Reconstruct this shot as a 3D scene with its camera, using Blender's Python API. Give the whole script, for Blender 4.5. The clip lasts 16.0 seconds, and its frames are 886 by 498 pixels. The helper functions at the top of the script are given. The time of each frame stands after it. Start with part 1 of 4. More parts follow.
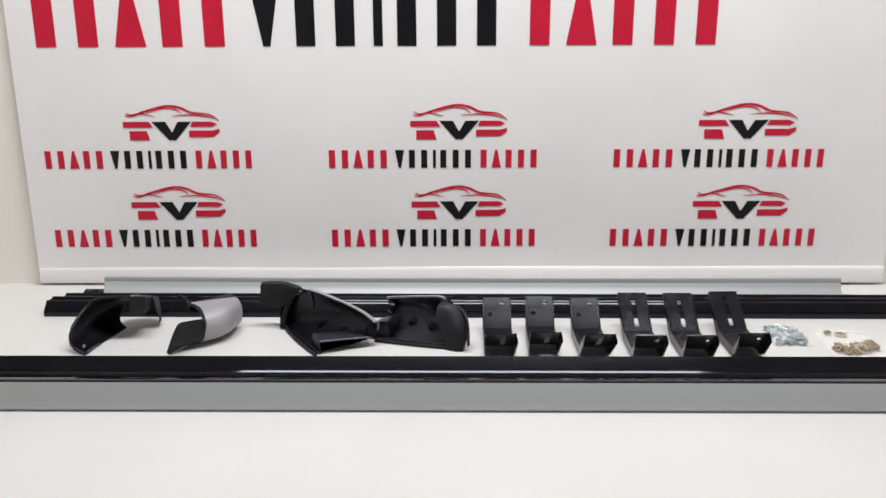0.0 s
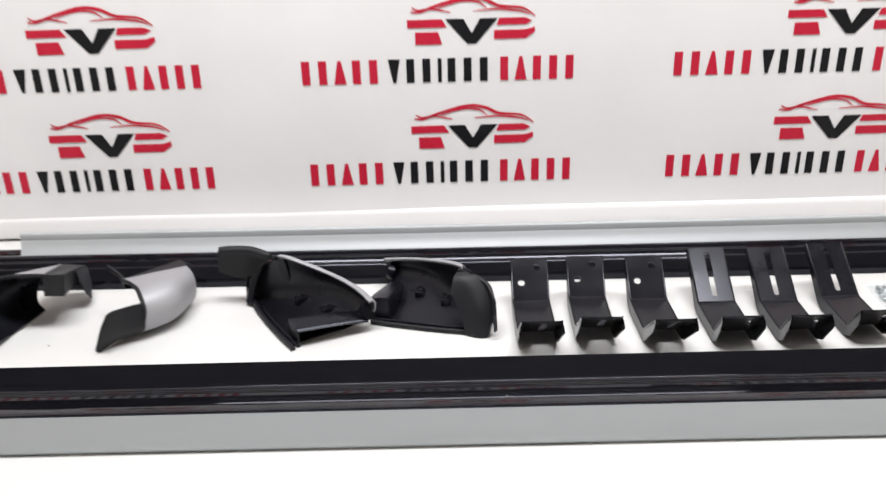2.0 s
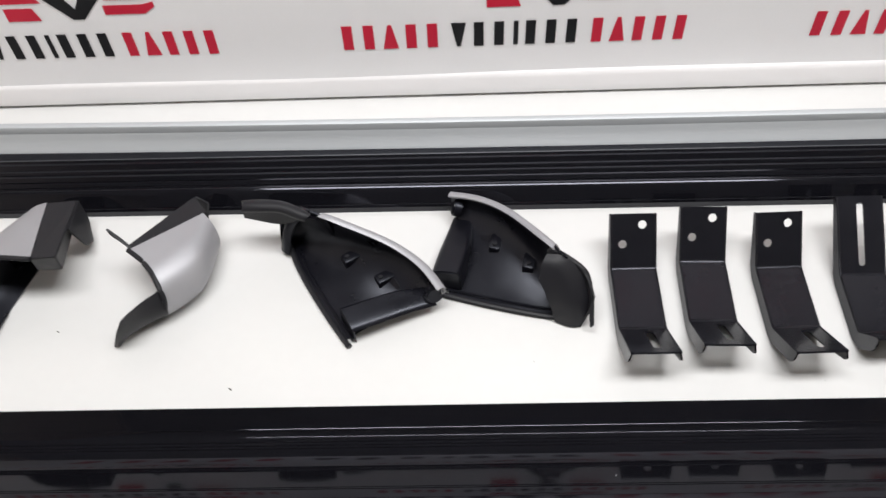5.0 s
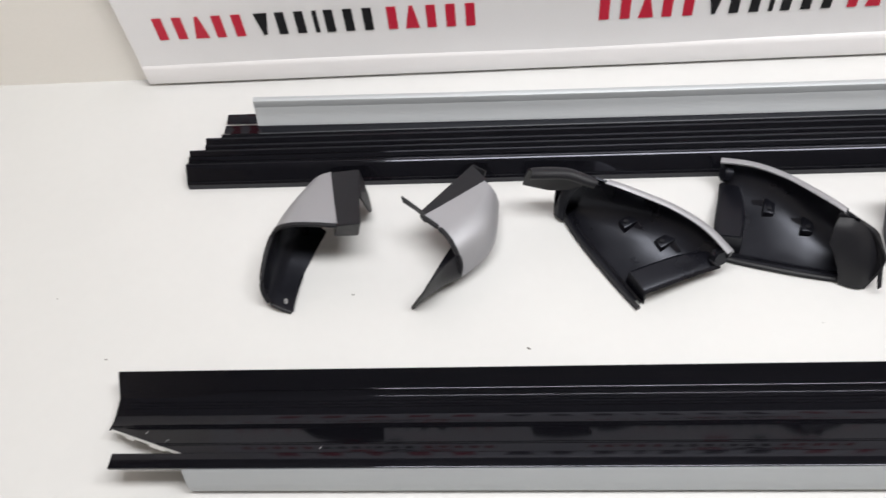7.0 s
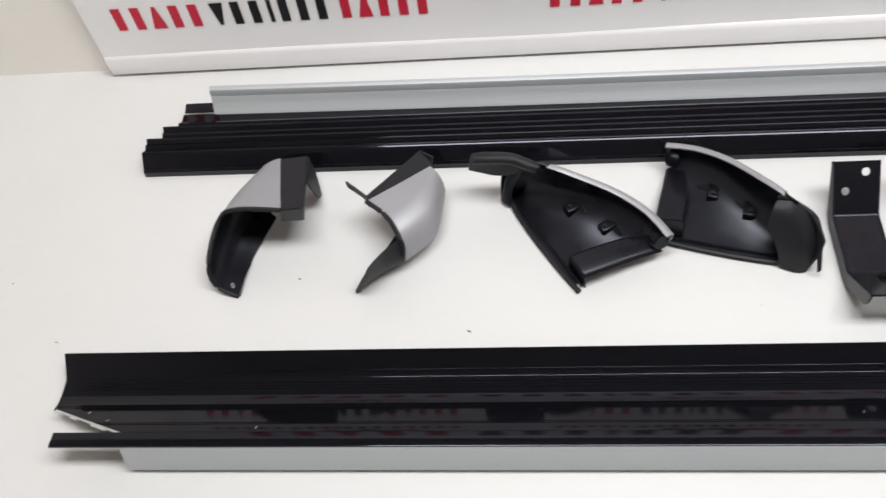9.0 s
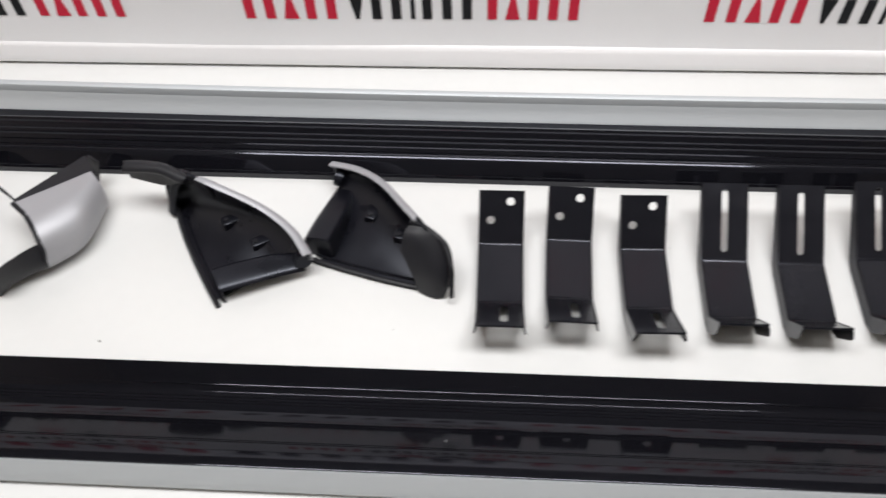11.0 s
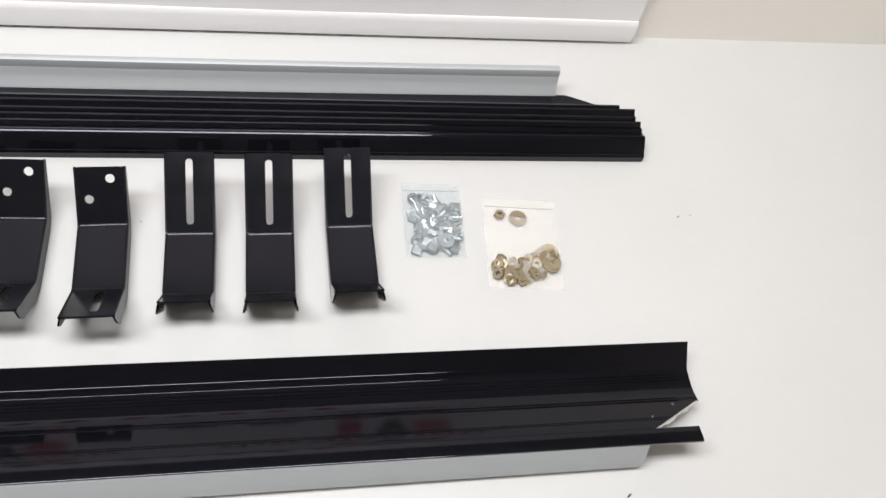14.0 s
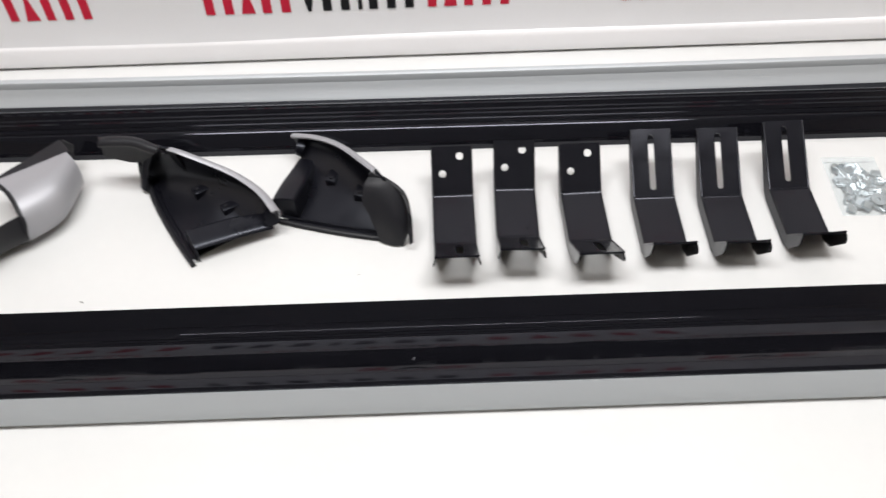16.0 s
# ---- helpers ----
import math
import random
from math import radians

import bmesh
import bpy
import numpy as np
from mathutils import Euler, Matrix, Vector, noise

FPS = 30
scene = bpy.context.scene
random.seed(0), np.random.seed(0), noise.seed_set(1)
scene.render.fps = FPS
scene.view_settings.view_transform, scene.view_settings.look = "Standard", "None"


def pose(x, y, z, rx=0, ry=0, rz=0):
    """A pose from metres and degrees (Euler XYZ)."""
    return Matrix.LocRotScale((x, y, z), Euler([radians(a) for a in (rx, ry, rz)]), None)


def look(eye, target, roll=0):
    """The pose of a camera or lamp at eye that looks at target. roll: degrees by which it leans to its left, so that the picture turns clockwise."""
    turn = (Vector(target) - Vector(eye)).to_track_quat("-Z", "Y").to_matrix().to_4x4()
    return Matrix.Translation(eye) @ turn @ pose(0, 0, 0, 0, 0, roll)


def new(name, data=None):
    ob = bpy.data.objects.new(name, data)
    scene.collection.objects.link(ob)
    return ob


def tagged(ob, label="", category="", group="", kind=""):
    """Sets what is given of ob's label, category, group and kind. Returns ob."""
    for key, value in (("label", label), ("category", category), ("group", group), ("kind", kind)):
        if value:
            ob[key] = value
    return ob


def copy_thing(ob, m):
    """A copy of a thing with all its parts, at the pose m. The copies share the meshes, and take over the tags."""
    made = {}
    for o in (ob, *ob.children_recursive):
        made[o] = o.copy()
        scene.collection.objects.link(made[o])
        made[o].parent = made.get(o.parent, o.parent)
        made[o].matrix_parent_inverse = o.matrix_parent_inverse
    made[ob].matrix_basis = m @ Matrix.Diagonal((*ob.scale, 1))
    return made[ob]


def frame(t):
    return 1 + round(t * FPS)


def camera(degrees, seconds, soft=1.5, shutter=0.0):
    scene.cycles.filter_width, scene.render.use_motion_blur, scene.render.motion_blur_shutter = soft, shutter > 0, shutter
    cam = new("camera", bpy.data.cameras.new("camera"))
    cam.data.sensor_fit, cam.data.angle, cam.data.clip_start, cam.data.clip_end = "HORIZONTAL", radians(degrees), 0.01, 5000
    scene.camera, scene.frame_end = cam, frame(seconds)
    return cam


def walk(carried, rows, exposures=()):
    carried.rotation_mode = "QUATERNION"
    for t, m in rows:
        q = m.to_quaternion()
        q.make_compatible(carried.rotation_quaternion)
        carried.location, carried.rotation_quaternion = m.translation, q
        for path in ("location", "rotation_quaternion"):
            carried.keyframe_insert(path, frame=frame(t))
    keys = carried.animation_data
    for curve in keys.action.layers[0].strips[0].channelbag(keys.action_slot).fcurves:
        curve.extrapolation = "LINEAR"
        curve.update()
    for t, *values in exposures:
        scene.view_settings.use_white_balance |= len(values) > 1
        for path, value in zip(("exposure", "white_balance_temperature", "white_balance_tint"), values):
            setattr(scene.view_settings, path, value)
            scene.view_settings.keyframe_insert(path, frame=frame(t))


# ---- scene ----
cam = camera(54.0, 16.0, shutter=0.5)
PATH = [
    (0, (-0.001, -1.765, 0.713), (-0.029, 0.157, 0.16), -0.3),
    (0.5, (-0.037, -1.662, 0.704), (-0.058, 0.253, 0.125), -0.4),
    (1, (-0.103, -1.542, 0.726), (-0.059, 0.352, 0.084), -0.3),
    (1.5, (-0.122, -1.443, 0.703), (-0.051, 0.425, -0.007), -0.2),
    (2, (-0.045, -1.271, 0.698), (-0.057, 0.553, -0.122), -1.6),
    (2.5, (-0.011, -1.114, 0.716), (-0.048, 0.606, -0.304), -1.2),
    (3, (-0.043, -0.957, 0.761), (-0.14, 0.558, -0.541), -1.6),
    (5.5, (-0.21, -0.66, 1.019), (-0.255, 0.484, -0.621), -3.8),
    (6, (-0.321, -0.66, 1.023), (-0.377, 0.434, -0.65), -4.8),
    (6.5, (-0.407, -0.681, 1.04), (-0.495, 0.421, -0.627), -5.7),
    (7, (-0.463, -0.699, 1.05), (-0.618, 0.423, -0.598), -8.0),
    (7.5, (-0.481, -0.722, 1.06), (-0.681, 0.397, -0.586), -9.9),
    (8, (-0.467, -0.722, 1.056), (-0.67, 0.39, -0.594), -10.1),
    (10.5, (-0.05, -0.711, 1.012), (-0.217, 0.431, -0.622), -8.2),
    (11, (0.077, -0.685, 1.011), (-0.033, 0.451, -0.632), -3.1),
    (11.5, (0.227, -0.656, 1.014), (0.106, 0.454, -0.645), -4.6),
    (12, (0.337, -0.641, 1.013), (0.305, 0.457, -0.658), -5.0),
    (12.5, (0.385, -0.641, 0.999), (0.466, 0.479, -0.656), 0.9),
    (13, (0.44, -0.634, 0.994), (0.623, 0.432, -0.689), 9.4),
    (13.5, (0.479, -0.639, 0.998), (0.747, 0.403, -0.688), 11.8),
    (14, (0.501, -0.645, 1.003), (0.878, 0.386, -0.668), 15.9),
    (14.5, (0.49, -0.65, 1.002), (0.837, 0.388, -0.671), 14.0),
    (15, (0.39, -0.686, 0.977), (0.702, 0.414, -0.664), 12.1),
    (15.5, (0.2, -0.795, 0.968), (0.262, 0.403, -0.632), 2.1),
    (16, (0.066, -0.891, 0.988), (0.076, 0.382, -0.555), -1.7),
]
EXPOSURES = [(0.0, -0.18), (0.5, -0.18), (1.0, 0.02), (1.5, 0.02), (2.0, 0.2), (2.5, 0.48), (3.0, -0.27), (3.6, -0.1), (5.5, 0.0), (6.5, 0.0), (7.0, -0.08), (7.5, -0.1), (8.0, -0.18), (10.5, -0.04), (12.0, -0.06), (13.0, -0.1), (14.0, -0.12), (14.5, -0.12), (15.0, -0.05), (16.0, 0.02)]
walk(cam, [(t, look(e, g, r)) for t, e, g, r in PATH], exposures=EXPOSURES)

# ---- light ----
world = bpy.data.worlds.new("room_air")
scene.world = world
world.use_nodes = True
world.node_tree.nodes["Background"].inputs[0].default_value = (0.9, 0.93, 1.0, 1)
world.node_tree.nodes["Background"].inputs[1].default_value = 0.2


def area_lamp(name, m, sx, sy, watts, colour):
    d = bpy.data.lights.new(name, "AREA")
    d.shape, d.size, d.size_y, d.energy, d.color = "RECTANGLE", sx, sy, watts, colour
    ob = new(name, d)
    ob.matrix_world = m
    return ob


LAMPS = ((0.06, -0.32, 72),)
for lx, ly, watts in LAMPS:
    area_lamp("ceiling_batten_light", pose(lx, ly, 2.34), 2.1, 0.46, watts, (0.995, 0.988, 0.99))


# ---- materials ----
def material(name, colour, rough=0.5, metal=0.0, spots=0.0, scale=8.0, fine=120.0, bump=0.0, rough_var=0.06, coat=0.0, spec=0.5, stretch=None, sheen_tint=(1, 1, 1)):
    """A principled surface with variation of tone at two scales, uneven gloss and a fine relief."""
    mat = bpy.data.materials.new(name)
    mat.use_nodes = True
    nt = mat.node_tree
    b = nt.nodes["Principled BSDF"]
    b.inputs["Metallic"].default_value = metal
    b.inputs["Specular IOR Level"].default_value = spec
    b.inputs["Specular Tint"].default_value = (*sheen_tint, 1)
    b.inputs["Coat Weight"].default_value = coat
    b.inputs["Coat Roughness"].default_value = 0.08
    co = nt.nodes.new("ShaderNodeTexCoord")
    mp = nt.nodes.new("ShaderNodeMapping")
    mp.inputs["Scale"].default_value = stretch or (1, 1, 1)
    nt.links.new(co.outputs["Object"], mp.inputs["Vector"])

    def noise_node(s, detail):
        n = nt.nodes.new("ShaderNodeTexNoise")
        n.inputs["Scale"].default_value, n.inputs["Detail"].default_value = s, detail
        nt.links.new(mp.outputs["Vector"], n.inputs["Vector"])
        return n

    big, small = noise_node(scale, 4), noise_node(fine, 3)
    both = nt.nodes.new("ShaderNodeMath")
    both.operation = "MULTIPLY_ADD"
    nt.links.new(small.outputs["Fac"], both.inputs[0])
    both.inputs[1].default_value = 0.35
    nt.links.new(big.outputs["Fac"], both.inputs[2])
    ramp = nt.nodes.new("ShaderNodeMapRange")
    ramp.inputs["From Min"].default_value, ramp.inputs["From Max"].default_value = 0.4, 0.95
    ramp.inputs["To Min"].default_value, ramp.inputs["To Max"].default_value = 1 - spots, 1 + spots
    nt.links.new(both.outputs[0], ramp.inputs["Value"])
    tint = nt.nodes.new("ShaderNodeVectorMath")
    tint.operation = "SCALE"
    tint.inputs[0].default_value = colour
    nt.links.new(ramp.outputs["Result"], tint.inputs["Scale"])
    nt.links.new(tint.outputs["Vector"], b.inputs["Base Color"])
    rr = nt.nodes.new("ShaderNodeMapRange")
    rr.inputs["From Min"].default_value, rr.inputs["From Max"].default_value = 0.3, 0.7
    rr.inputs["To Min"].default_value, rr.inputs["To Max"].default_value = max(0.02, rough - rough_var), rough + rough_var
    nt.links.new(big.outputs["Fac"], rr.inputs["Value"])
    nt.links.new(rr.outputs["Result"], b.inputs["Roughness"])
    if bump:
        bp = nt.nodes.new("ShaderNodeBump")
        bp.inputs["Strength"].default_value, bp.inputs["Distance"].default_value = bump, 0.001
        nt.links.new(small.outputs["Fac"], bp.inputs["Height"])
        nt.links.new(bp.outputs["Normal"], b.inputs["Normal"])
    return mat


FLOOR = material("white_floor_paint", (0.685, 0.685, 0.675), 0.45, spots=0.025, scale=3, fine=60, bump=0.05)
WALL = material("white_wall_paint", (0.93, 0.90, 0.85), 0.6, spots=0.025, scale=2, fine=150, bump=0.15)
SIDE = material("white_side_wall", (0.85, 0.77, 0.68), 0.6, spots=0.025, scale=2, fine=150, bump=0.15)
FRONT = material("greige_wall_paint", (0.28, 0.262, 0.25), 0.7, spots=0.05, scale=1.5, fine=90, bump=0.1)
# for the unseen far wall only: near black, to keep board reflections dark
DIM = material("dark_reflection_wall", (0.055, 0.057, 0.070), 0.7, spots=0.05, scale=1.5, fine=90, bump=0.1)
CEIL = material("ceiling_paint", (0.60, 0.61, 0.635), 0.7, spots=0.03, scale=2, fine=90, bump=0.1)
VINYL = material("white_banner_vinyl", (0.915, 0.91, 0.925), 0.50, spots=0.03, scale=5, fine=400, bump=0.08)
HEM = material("white_banner_hem", (0.91, 0.895, 0.90), 0.75, spots=0.02, scale=5, fine=400, bump=0.05, spec=0.15)
RED = material("red_print", (0.60, 0.014, 0.046), 0.4, spec=0.3, spots=0.05, scale=14, fine=300)
INK = material("black_print", (0.007, 0.007, 0.009), 0.4, spec=0.25, spots=0.1, scale=14, fine=300)
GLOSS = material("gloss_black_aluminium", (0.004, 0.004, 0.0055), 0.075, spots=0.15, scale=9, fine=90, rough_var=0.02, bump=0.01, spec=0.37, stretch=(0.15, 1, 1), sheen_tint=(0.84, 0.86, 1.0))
SILVER = material("satin_silver_aluminium", (0.488, 0.512, 0.532), 0.48, metal=0.35, spots=0.03, scale=5, fine=160, bump=0.03, stretch=(0.1, 1, 1))
SILVERP = material("silver_painted_plastic", (0.34, 0.34, 0.36), 0.50, metal=0.3, spots=0.03, scale=12, fine=500, bump=0.03)
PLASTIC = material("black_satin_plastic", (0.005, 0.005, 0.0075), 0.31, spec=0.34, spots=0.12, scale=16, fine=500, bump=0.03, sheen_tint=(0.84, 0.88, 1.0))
MATT = material("black_textured_plastic", (0.014, 0.014, 0.017), 0.50, spec=0.27, spots=0.08, scale=16, fine=900, bump=0.2)
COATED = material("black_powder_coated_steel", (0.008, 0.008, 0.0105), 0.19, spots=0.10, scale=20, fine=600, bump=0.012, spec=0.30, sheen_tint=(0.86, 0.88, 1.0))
BARE = material("bare_cut_aluminium", (0.75, 0.75, 0.75), 0.4, metal=0.6, spots=0.05, scale=30, fine=300)
ZINC = material("bright_zinc_steel", (0.47, 0.52, 0.545), 0.46, metal=0.85, spots=0.12, scale=60, fine=400)
BRASS = material("yellow_passivated_steel", (0.37, 0.305, 0.205), 0.45, metal=0.45, spots=0.15, scale=60, fine=400)
DIRT = material("dark_grit", (0.10, 0.09, 0.08), 0.8, spots=0.3, scale=200, fine=900)
CHALK = material("chalk_pen_white", (0.6, 0.6, 0.6), 0.7, spots=0.1, scale=100, fine=600)
HOUSING = material("lamp_housing_white", (0.8, 0.8, 0.8), 0.4, spots=0.02)


def film_material(name, clear, haze, tone):
    """Thin clear film: mostly see-through, a little gloss, a little milky haze."""
    mat = bpy.data.materials.new(name)
    mat.use_nodes = True
    nt = mat.node_tree
    nt.nodes.remove(nt.nodes["Principled BSDF"])
    mix, tr, gl, df, mix2 = (nt.nodes.new(k) for k in ("ShaderNodeMixShader", "ShaderNodeBsdfTransparent", "ShaderNodeBsdfGlossy", "ShaderNodeBsdfDiffuse", "ShaderNodeMixShader"))
    tr.inputs[0].default_value = (*clear, 1)
    gl.inputs["Roughness"].default_value = 0.18
    df.inputs[0].default_value = (*tone, 1)
    mix.inputs[0].default_value, mix2.inputs[0].default_value = 0.012, haze
    nt.links.new(tr.outputs[0], mix.inputs[1])
    nt.links.new(gl.outputs[0], mix.inputs[2])
    nt.links.new(mix.outputs[0], mix2.inputs[1])
    nt.links.new(df.outputs[0], mix2.inputs[2])
    nt.links.new(mix2.outputs[0], nt.nodes["Material Output"].inputs[0])
    return mat


FILM = film_material("clear_plastic_film", (0.97, 0.965, 0.955), 0.30, (0.78, 0.76, 0.74))
OILY = film_material("hazy_plastic_film", (0.95, 0.962, 0.965), 0.24, (0.62, 0.645, 0.65))


# ---- building helpers ----
def part(name, bm, mat, parent=None, label="", smooth=False, angle=35):
    me = bpy.data.meshes.new(name)
    bmesh.ops.recalc_face_normals(bm, faces=bm.faces)
    if smooth:
        for f in bm.faces:
            f.smooth = True
        for e in bm.edges:
            e.smooth = len(e.link_faces) == 2 and e.calc_face_angle(3.2) < radians(angle)
    bm.to_mesh(me)
    bm.free()
    me.materials.append(mat)
    ob = new(name, me)
    if parent:
        ob.parent = parent
    if label:
        ob["label"] = label
    return ob


def thing(name, m, label, category, group=""):
    ob = new(name)
    ob.matrix_world = m
    ob.empty_display_size = 0.02
    return tagged(ob, label, category, group)


def add_box(bm, lo, hi, bevel=0.0):
    r = bmesh.ops.create_cube(bm, size=1.0)
    for v in r["verts"]:
        v.co = [lo[i] + (v.co[i] + 0.5) * (hi[i] - lo[i]) for i in range(3)]
    if bevel:
        es = list({e for v in r["verts"] for e in v.link_edges})
        bmesh.ops.bevel(bm, geom=es, offset=bevel, segments=2, affect="EDGES", profile=0.5)
    return bm


def box(lo, hi, bevel=0.0):
    return add_box(bmesh.new(), lo, hi, bevel)


def spline(pts, n):
    """n steps of a smooth curve through each pair of the given points."""
    p = [Vector(q) for q in pts]
    out = []
    for i in range(len(p) - 1):
        a, b, c, d = p[max(i - 1, 0)], p[i], p[i + 1], p[min(i + 2, len(p) - 1)]
        for k in range(n):
            t = k / n
            out.append(0.5 * (2 * b + (c - a) * t + (2 * a - 5 * b + 4 * c - d) * t * t + (3 * b - a - 3 * c + d) * t ** 3))
    return out + [p[-1]]


def shell(rows, near, far, nu=5, nv=5):
    """A closed curved sheet through rows of points, between two distances from that surface."""
    rails = [spline(r, nv) for r in rows]
    grid = list(zip(*[spline([r[j] for r in rails], nu) for j in range(len(rails[0]))]))
    R, C = len(grid), len(grid[0])
    norm = [[None] * C for _ in range(R)]
    for i in range(R):
        for j in range(C):
            du = grid[min(i + 1, R - 1)][j] - grid[max(i - 1, 0)][j]
            dv = grid[i][min(j + 1, C - 1)] - grid[i][max(j - 1, 0)]
            norm[i][j] = du.cross(dv).normalized()
    bm = bmesh.new()
    layers = [[[bm.verts.new(grid[i][j] + norm[i][j] * d) for j in range(C)] for i in range(R)] for d in (near, far)]
    for i in range(R - 1):
        for j in range(C - 1):
            for la in layers:
                bm.faces.new((la[i][j], la[i + 1][j], la[i + 1][j + 1], la[i][j + 1]))
    a, b = layers
    for i in range(R - 1):
        for j in (0, C - 1):
            bm.faces.new((a[i][j], a[i + 1][j], b[i + 1][j], b[i][j]))
    for j in range(C - 1):
        for i in (0, R - 1):
            bm.faces.new((a[i][j], a[i][j + 1], b[i][j + 1], b[i][j]))
    return bm


def extrusion(pts, thick, ends):
    """A sheet of the profile pts (y, z), hanging thick below it, run along x between ends(y)."""
    p = [Vector(q) for q in pts]
    low = []
    for i, q in enumerate(p):
        d = (p[min(i + 1, len(p) - 1)] - p[max(i - 1, 0)]).normalized()
        low.append(q + Vector((d.y, -d.x)) * thick)
    loop = p + low[::-1]
    bm = bmesh.new()
    sides = []
    for k in (0, 1):
        sides.append([bm.verts.new((ends(q.x)[k], q.x, q.y)) for q in loop])
    n = len(loop)
    for i in range(n):
        j = (i + 1) % n
        bm.faces.new((sides[0][i], sides[0][j], sides[1][j], sides[1][i]))
    m = len(p)
    for s in sides:
        for i in range(m - 1):
            bm.faces.new((s[i], s[i + 1], s[n - 2 - i], s[n - 1 - i]))
    return bm


def rail(bm, pts, radius, sides=6):
    """A round bar along pts."""
    p = [Vector(q) for q in pts]
    rings = []
    for i, q in enumerate(p):
        d = (p[min(i + 1, len(p) - 1)] - p[max(i - 1, 0)]).normalized()
        u = d.orthogonal().normalized()
        w = d.cross(u)
        rings.append([bm.verts.new(q + radius * (u * math.cos(a) + w * math.sin(a))) for a in [2 * math.pi * k / sides for k in range(sides)]])
    for a, b in zip(rings, rings[1:]):
        for k in range(sides):
            bm.faces.new((a[k], a[(k + 1) % sides], b[(k + 1) % sides], b[k]))
    bm.faces.new(rings[0])
    bm.faces.new(rings[-1])
    return bm


# ---- setting ----
def setting(name, bm, mat, label):
    return tagged(part(name, bm, mat), label, kind="structure")


WALL_Y = 0.392
setting("floor", box((-2.32, -4.52, -0.12), (2.32, 2.12, 0.0)), FLOOR, "smooth white painted display floor with faint scuffs")
setting("wall_back", box((-2.2, WALL_Y, 0.0), (2.2, WALL_Y + 0.08, 0.87)), WALL, "plain off-white partition wall behind the banner")
setting("wall_left", box((-2.32, -4.4, 0.0), (-2.2, 2.0, 2.58)), SIDE, "plain white side wall")
setting("wall_right", box((2.2, -4.4, 0.0), (2.32, 2.0, 2.58)), SIDE, "plain white side wall")
setting("wall_front", box((-2.32, -4.52, 0.0), (2.32, -4.4, 2.58)), FRONT, "plain greige wall behind the camera")
# added out of view: gloss boards mirror its darkness over the low partition
setting("wall_far", box((-2.32, 2.0, 0.0), (2.32, 2.12, 2.58)), DIM, "unseen dark wall added beyond the partition, mirrored by the boards")
setting("ceiling", box((-2.32, -4.52, 2.58), (2.32, 2.12, 2.7)), CEIL, "plain ceiling")

for lx, ly, _ in LAMPS:
    lamp = thing("ceiling_light", pose(lx, ly, 2.35), "white long ceiling batten light, switched on", "ceiling light", "ceiling lights")
    part("housing", box((-1.08, -0.26, 0.0), (1.08, 0.26, 0.05), 0.006), HOUSING, lamp)
    for sx in (-0.7, 0.7):
        part("hanger", box((sx - 0.01, -0.01, 0.05), (sx + 0.01, 0.01, 0.23)), HOUSING, lamp)


# ---- banner ----
def drape(x, z):
    """How far the vinyl stands out from the wall."""
    return 0.376 + 0.0016 * math.sin(2.1 * x + 3.0 * z) + 0.0010 * math.sin(7.3 * x - 5.1 * z + 1.0) - 0.004 * max(0.0, 0.1 - z)


banner = thing("banner", Matrix(), "white vinyl banner printed in red and black, hanging on the wall", "banner")
BX0, BX1, BZ1 = -1.079, 1.096, 0.84
bm = bmesh.new()
NX, NZ = 60, 26
for back in (0, 1):
    g = [[bm.verts.new((BX0 + (BX1 - BX0) * i / NX, drape(BX0 + (BX1 - BX0) * i / NX, 0.045 + (BZ1 - 0.045) * j / NZ) + 0.0012 * back, 0.045 + (BZ1 - 0.045) * j / NZ)) for j in range(NZ + 1)] for i in range(NX + 1)]
    for i in range(NX):
        for j in range(NZ):
            bm.faces.new((g[i][j], g[i + 1][j], g[i + 1][j + 1], g[i][j + 1]))
part("sheet", bm, VINYL, banner, smooth=True)
bm = bmesh.new()
hem = [(drape(0, 0.05) - 0.001, 0.050), (0.3730, 0.047), (0.3718, 0.040), (0.3714, 0.026), (0.3720, 0.012), (0.3735, 0.0068), (0.376, 0.0062), (0.3785, 0.03), (0.379, 0.05)]
ring = [[bm.verts.new((x, y, z)) for y, z in hem] for x in (BX0, -0.4, 0.3, BX1)]
for a, b in zip(ring, ring[1:]):
    for k in range(len(hem)):
        n = (k + 1) % len(hem)
        bm.faces.new((a[k], a[n], b[n], b[k]))
bm.faces.new(ring[0]), bm.faces.new(ring[-1])
part("hem_pocket", bm, HEM, banner, "white folded hem with a rod inside", smooth=True)


def flat(bm, outline, lift=0.0012):
    """A thin printed shape on the banner."""
    vs = [bm.verts.new((x, drape(x, z) - lift, z)) for x, z in outline]
    bm.faces.new(vs)


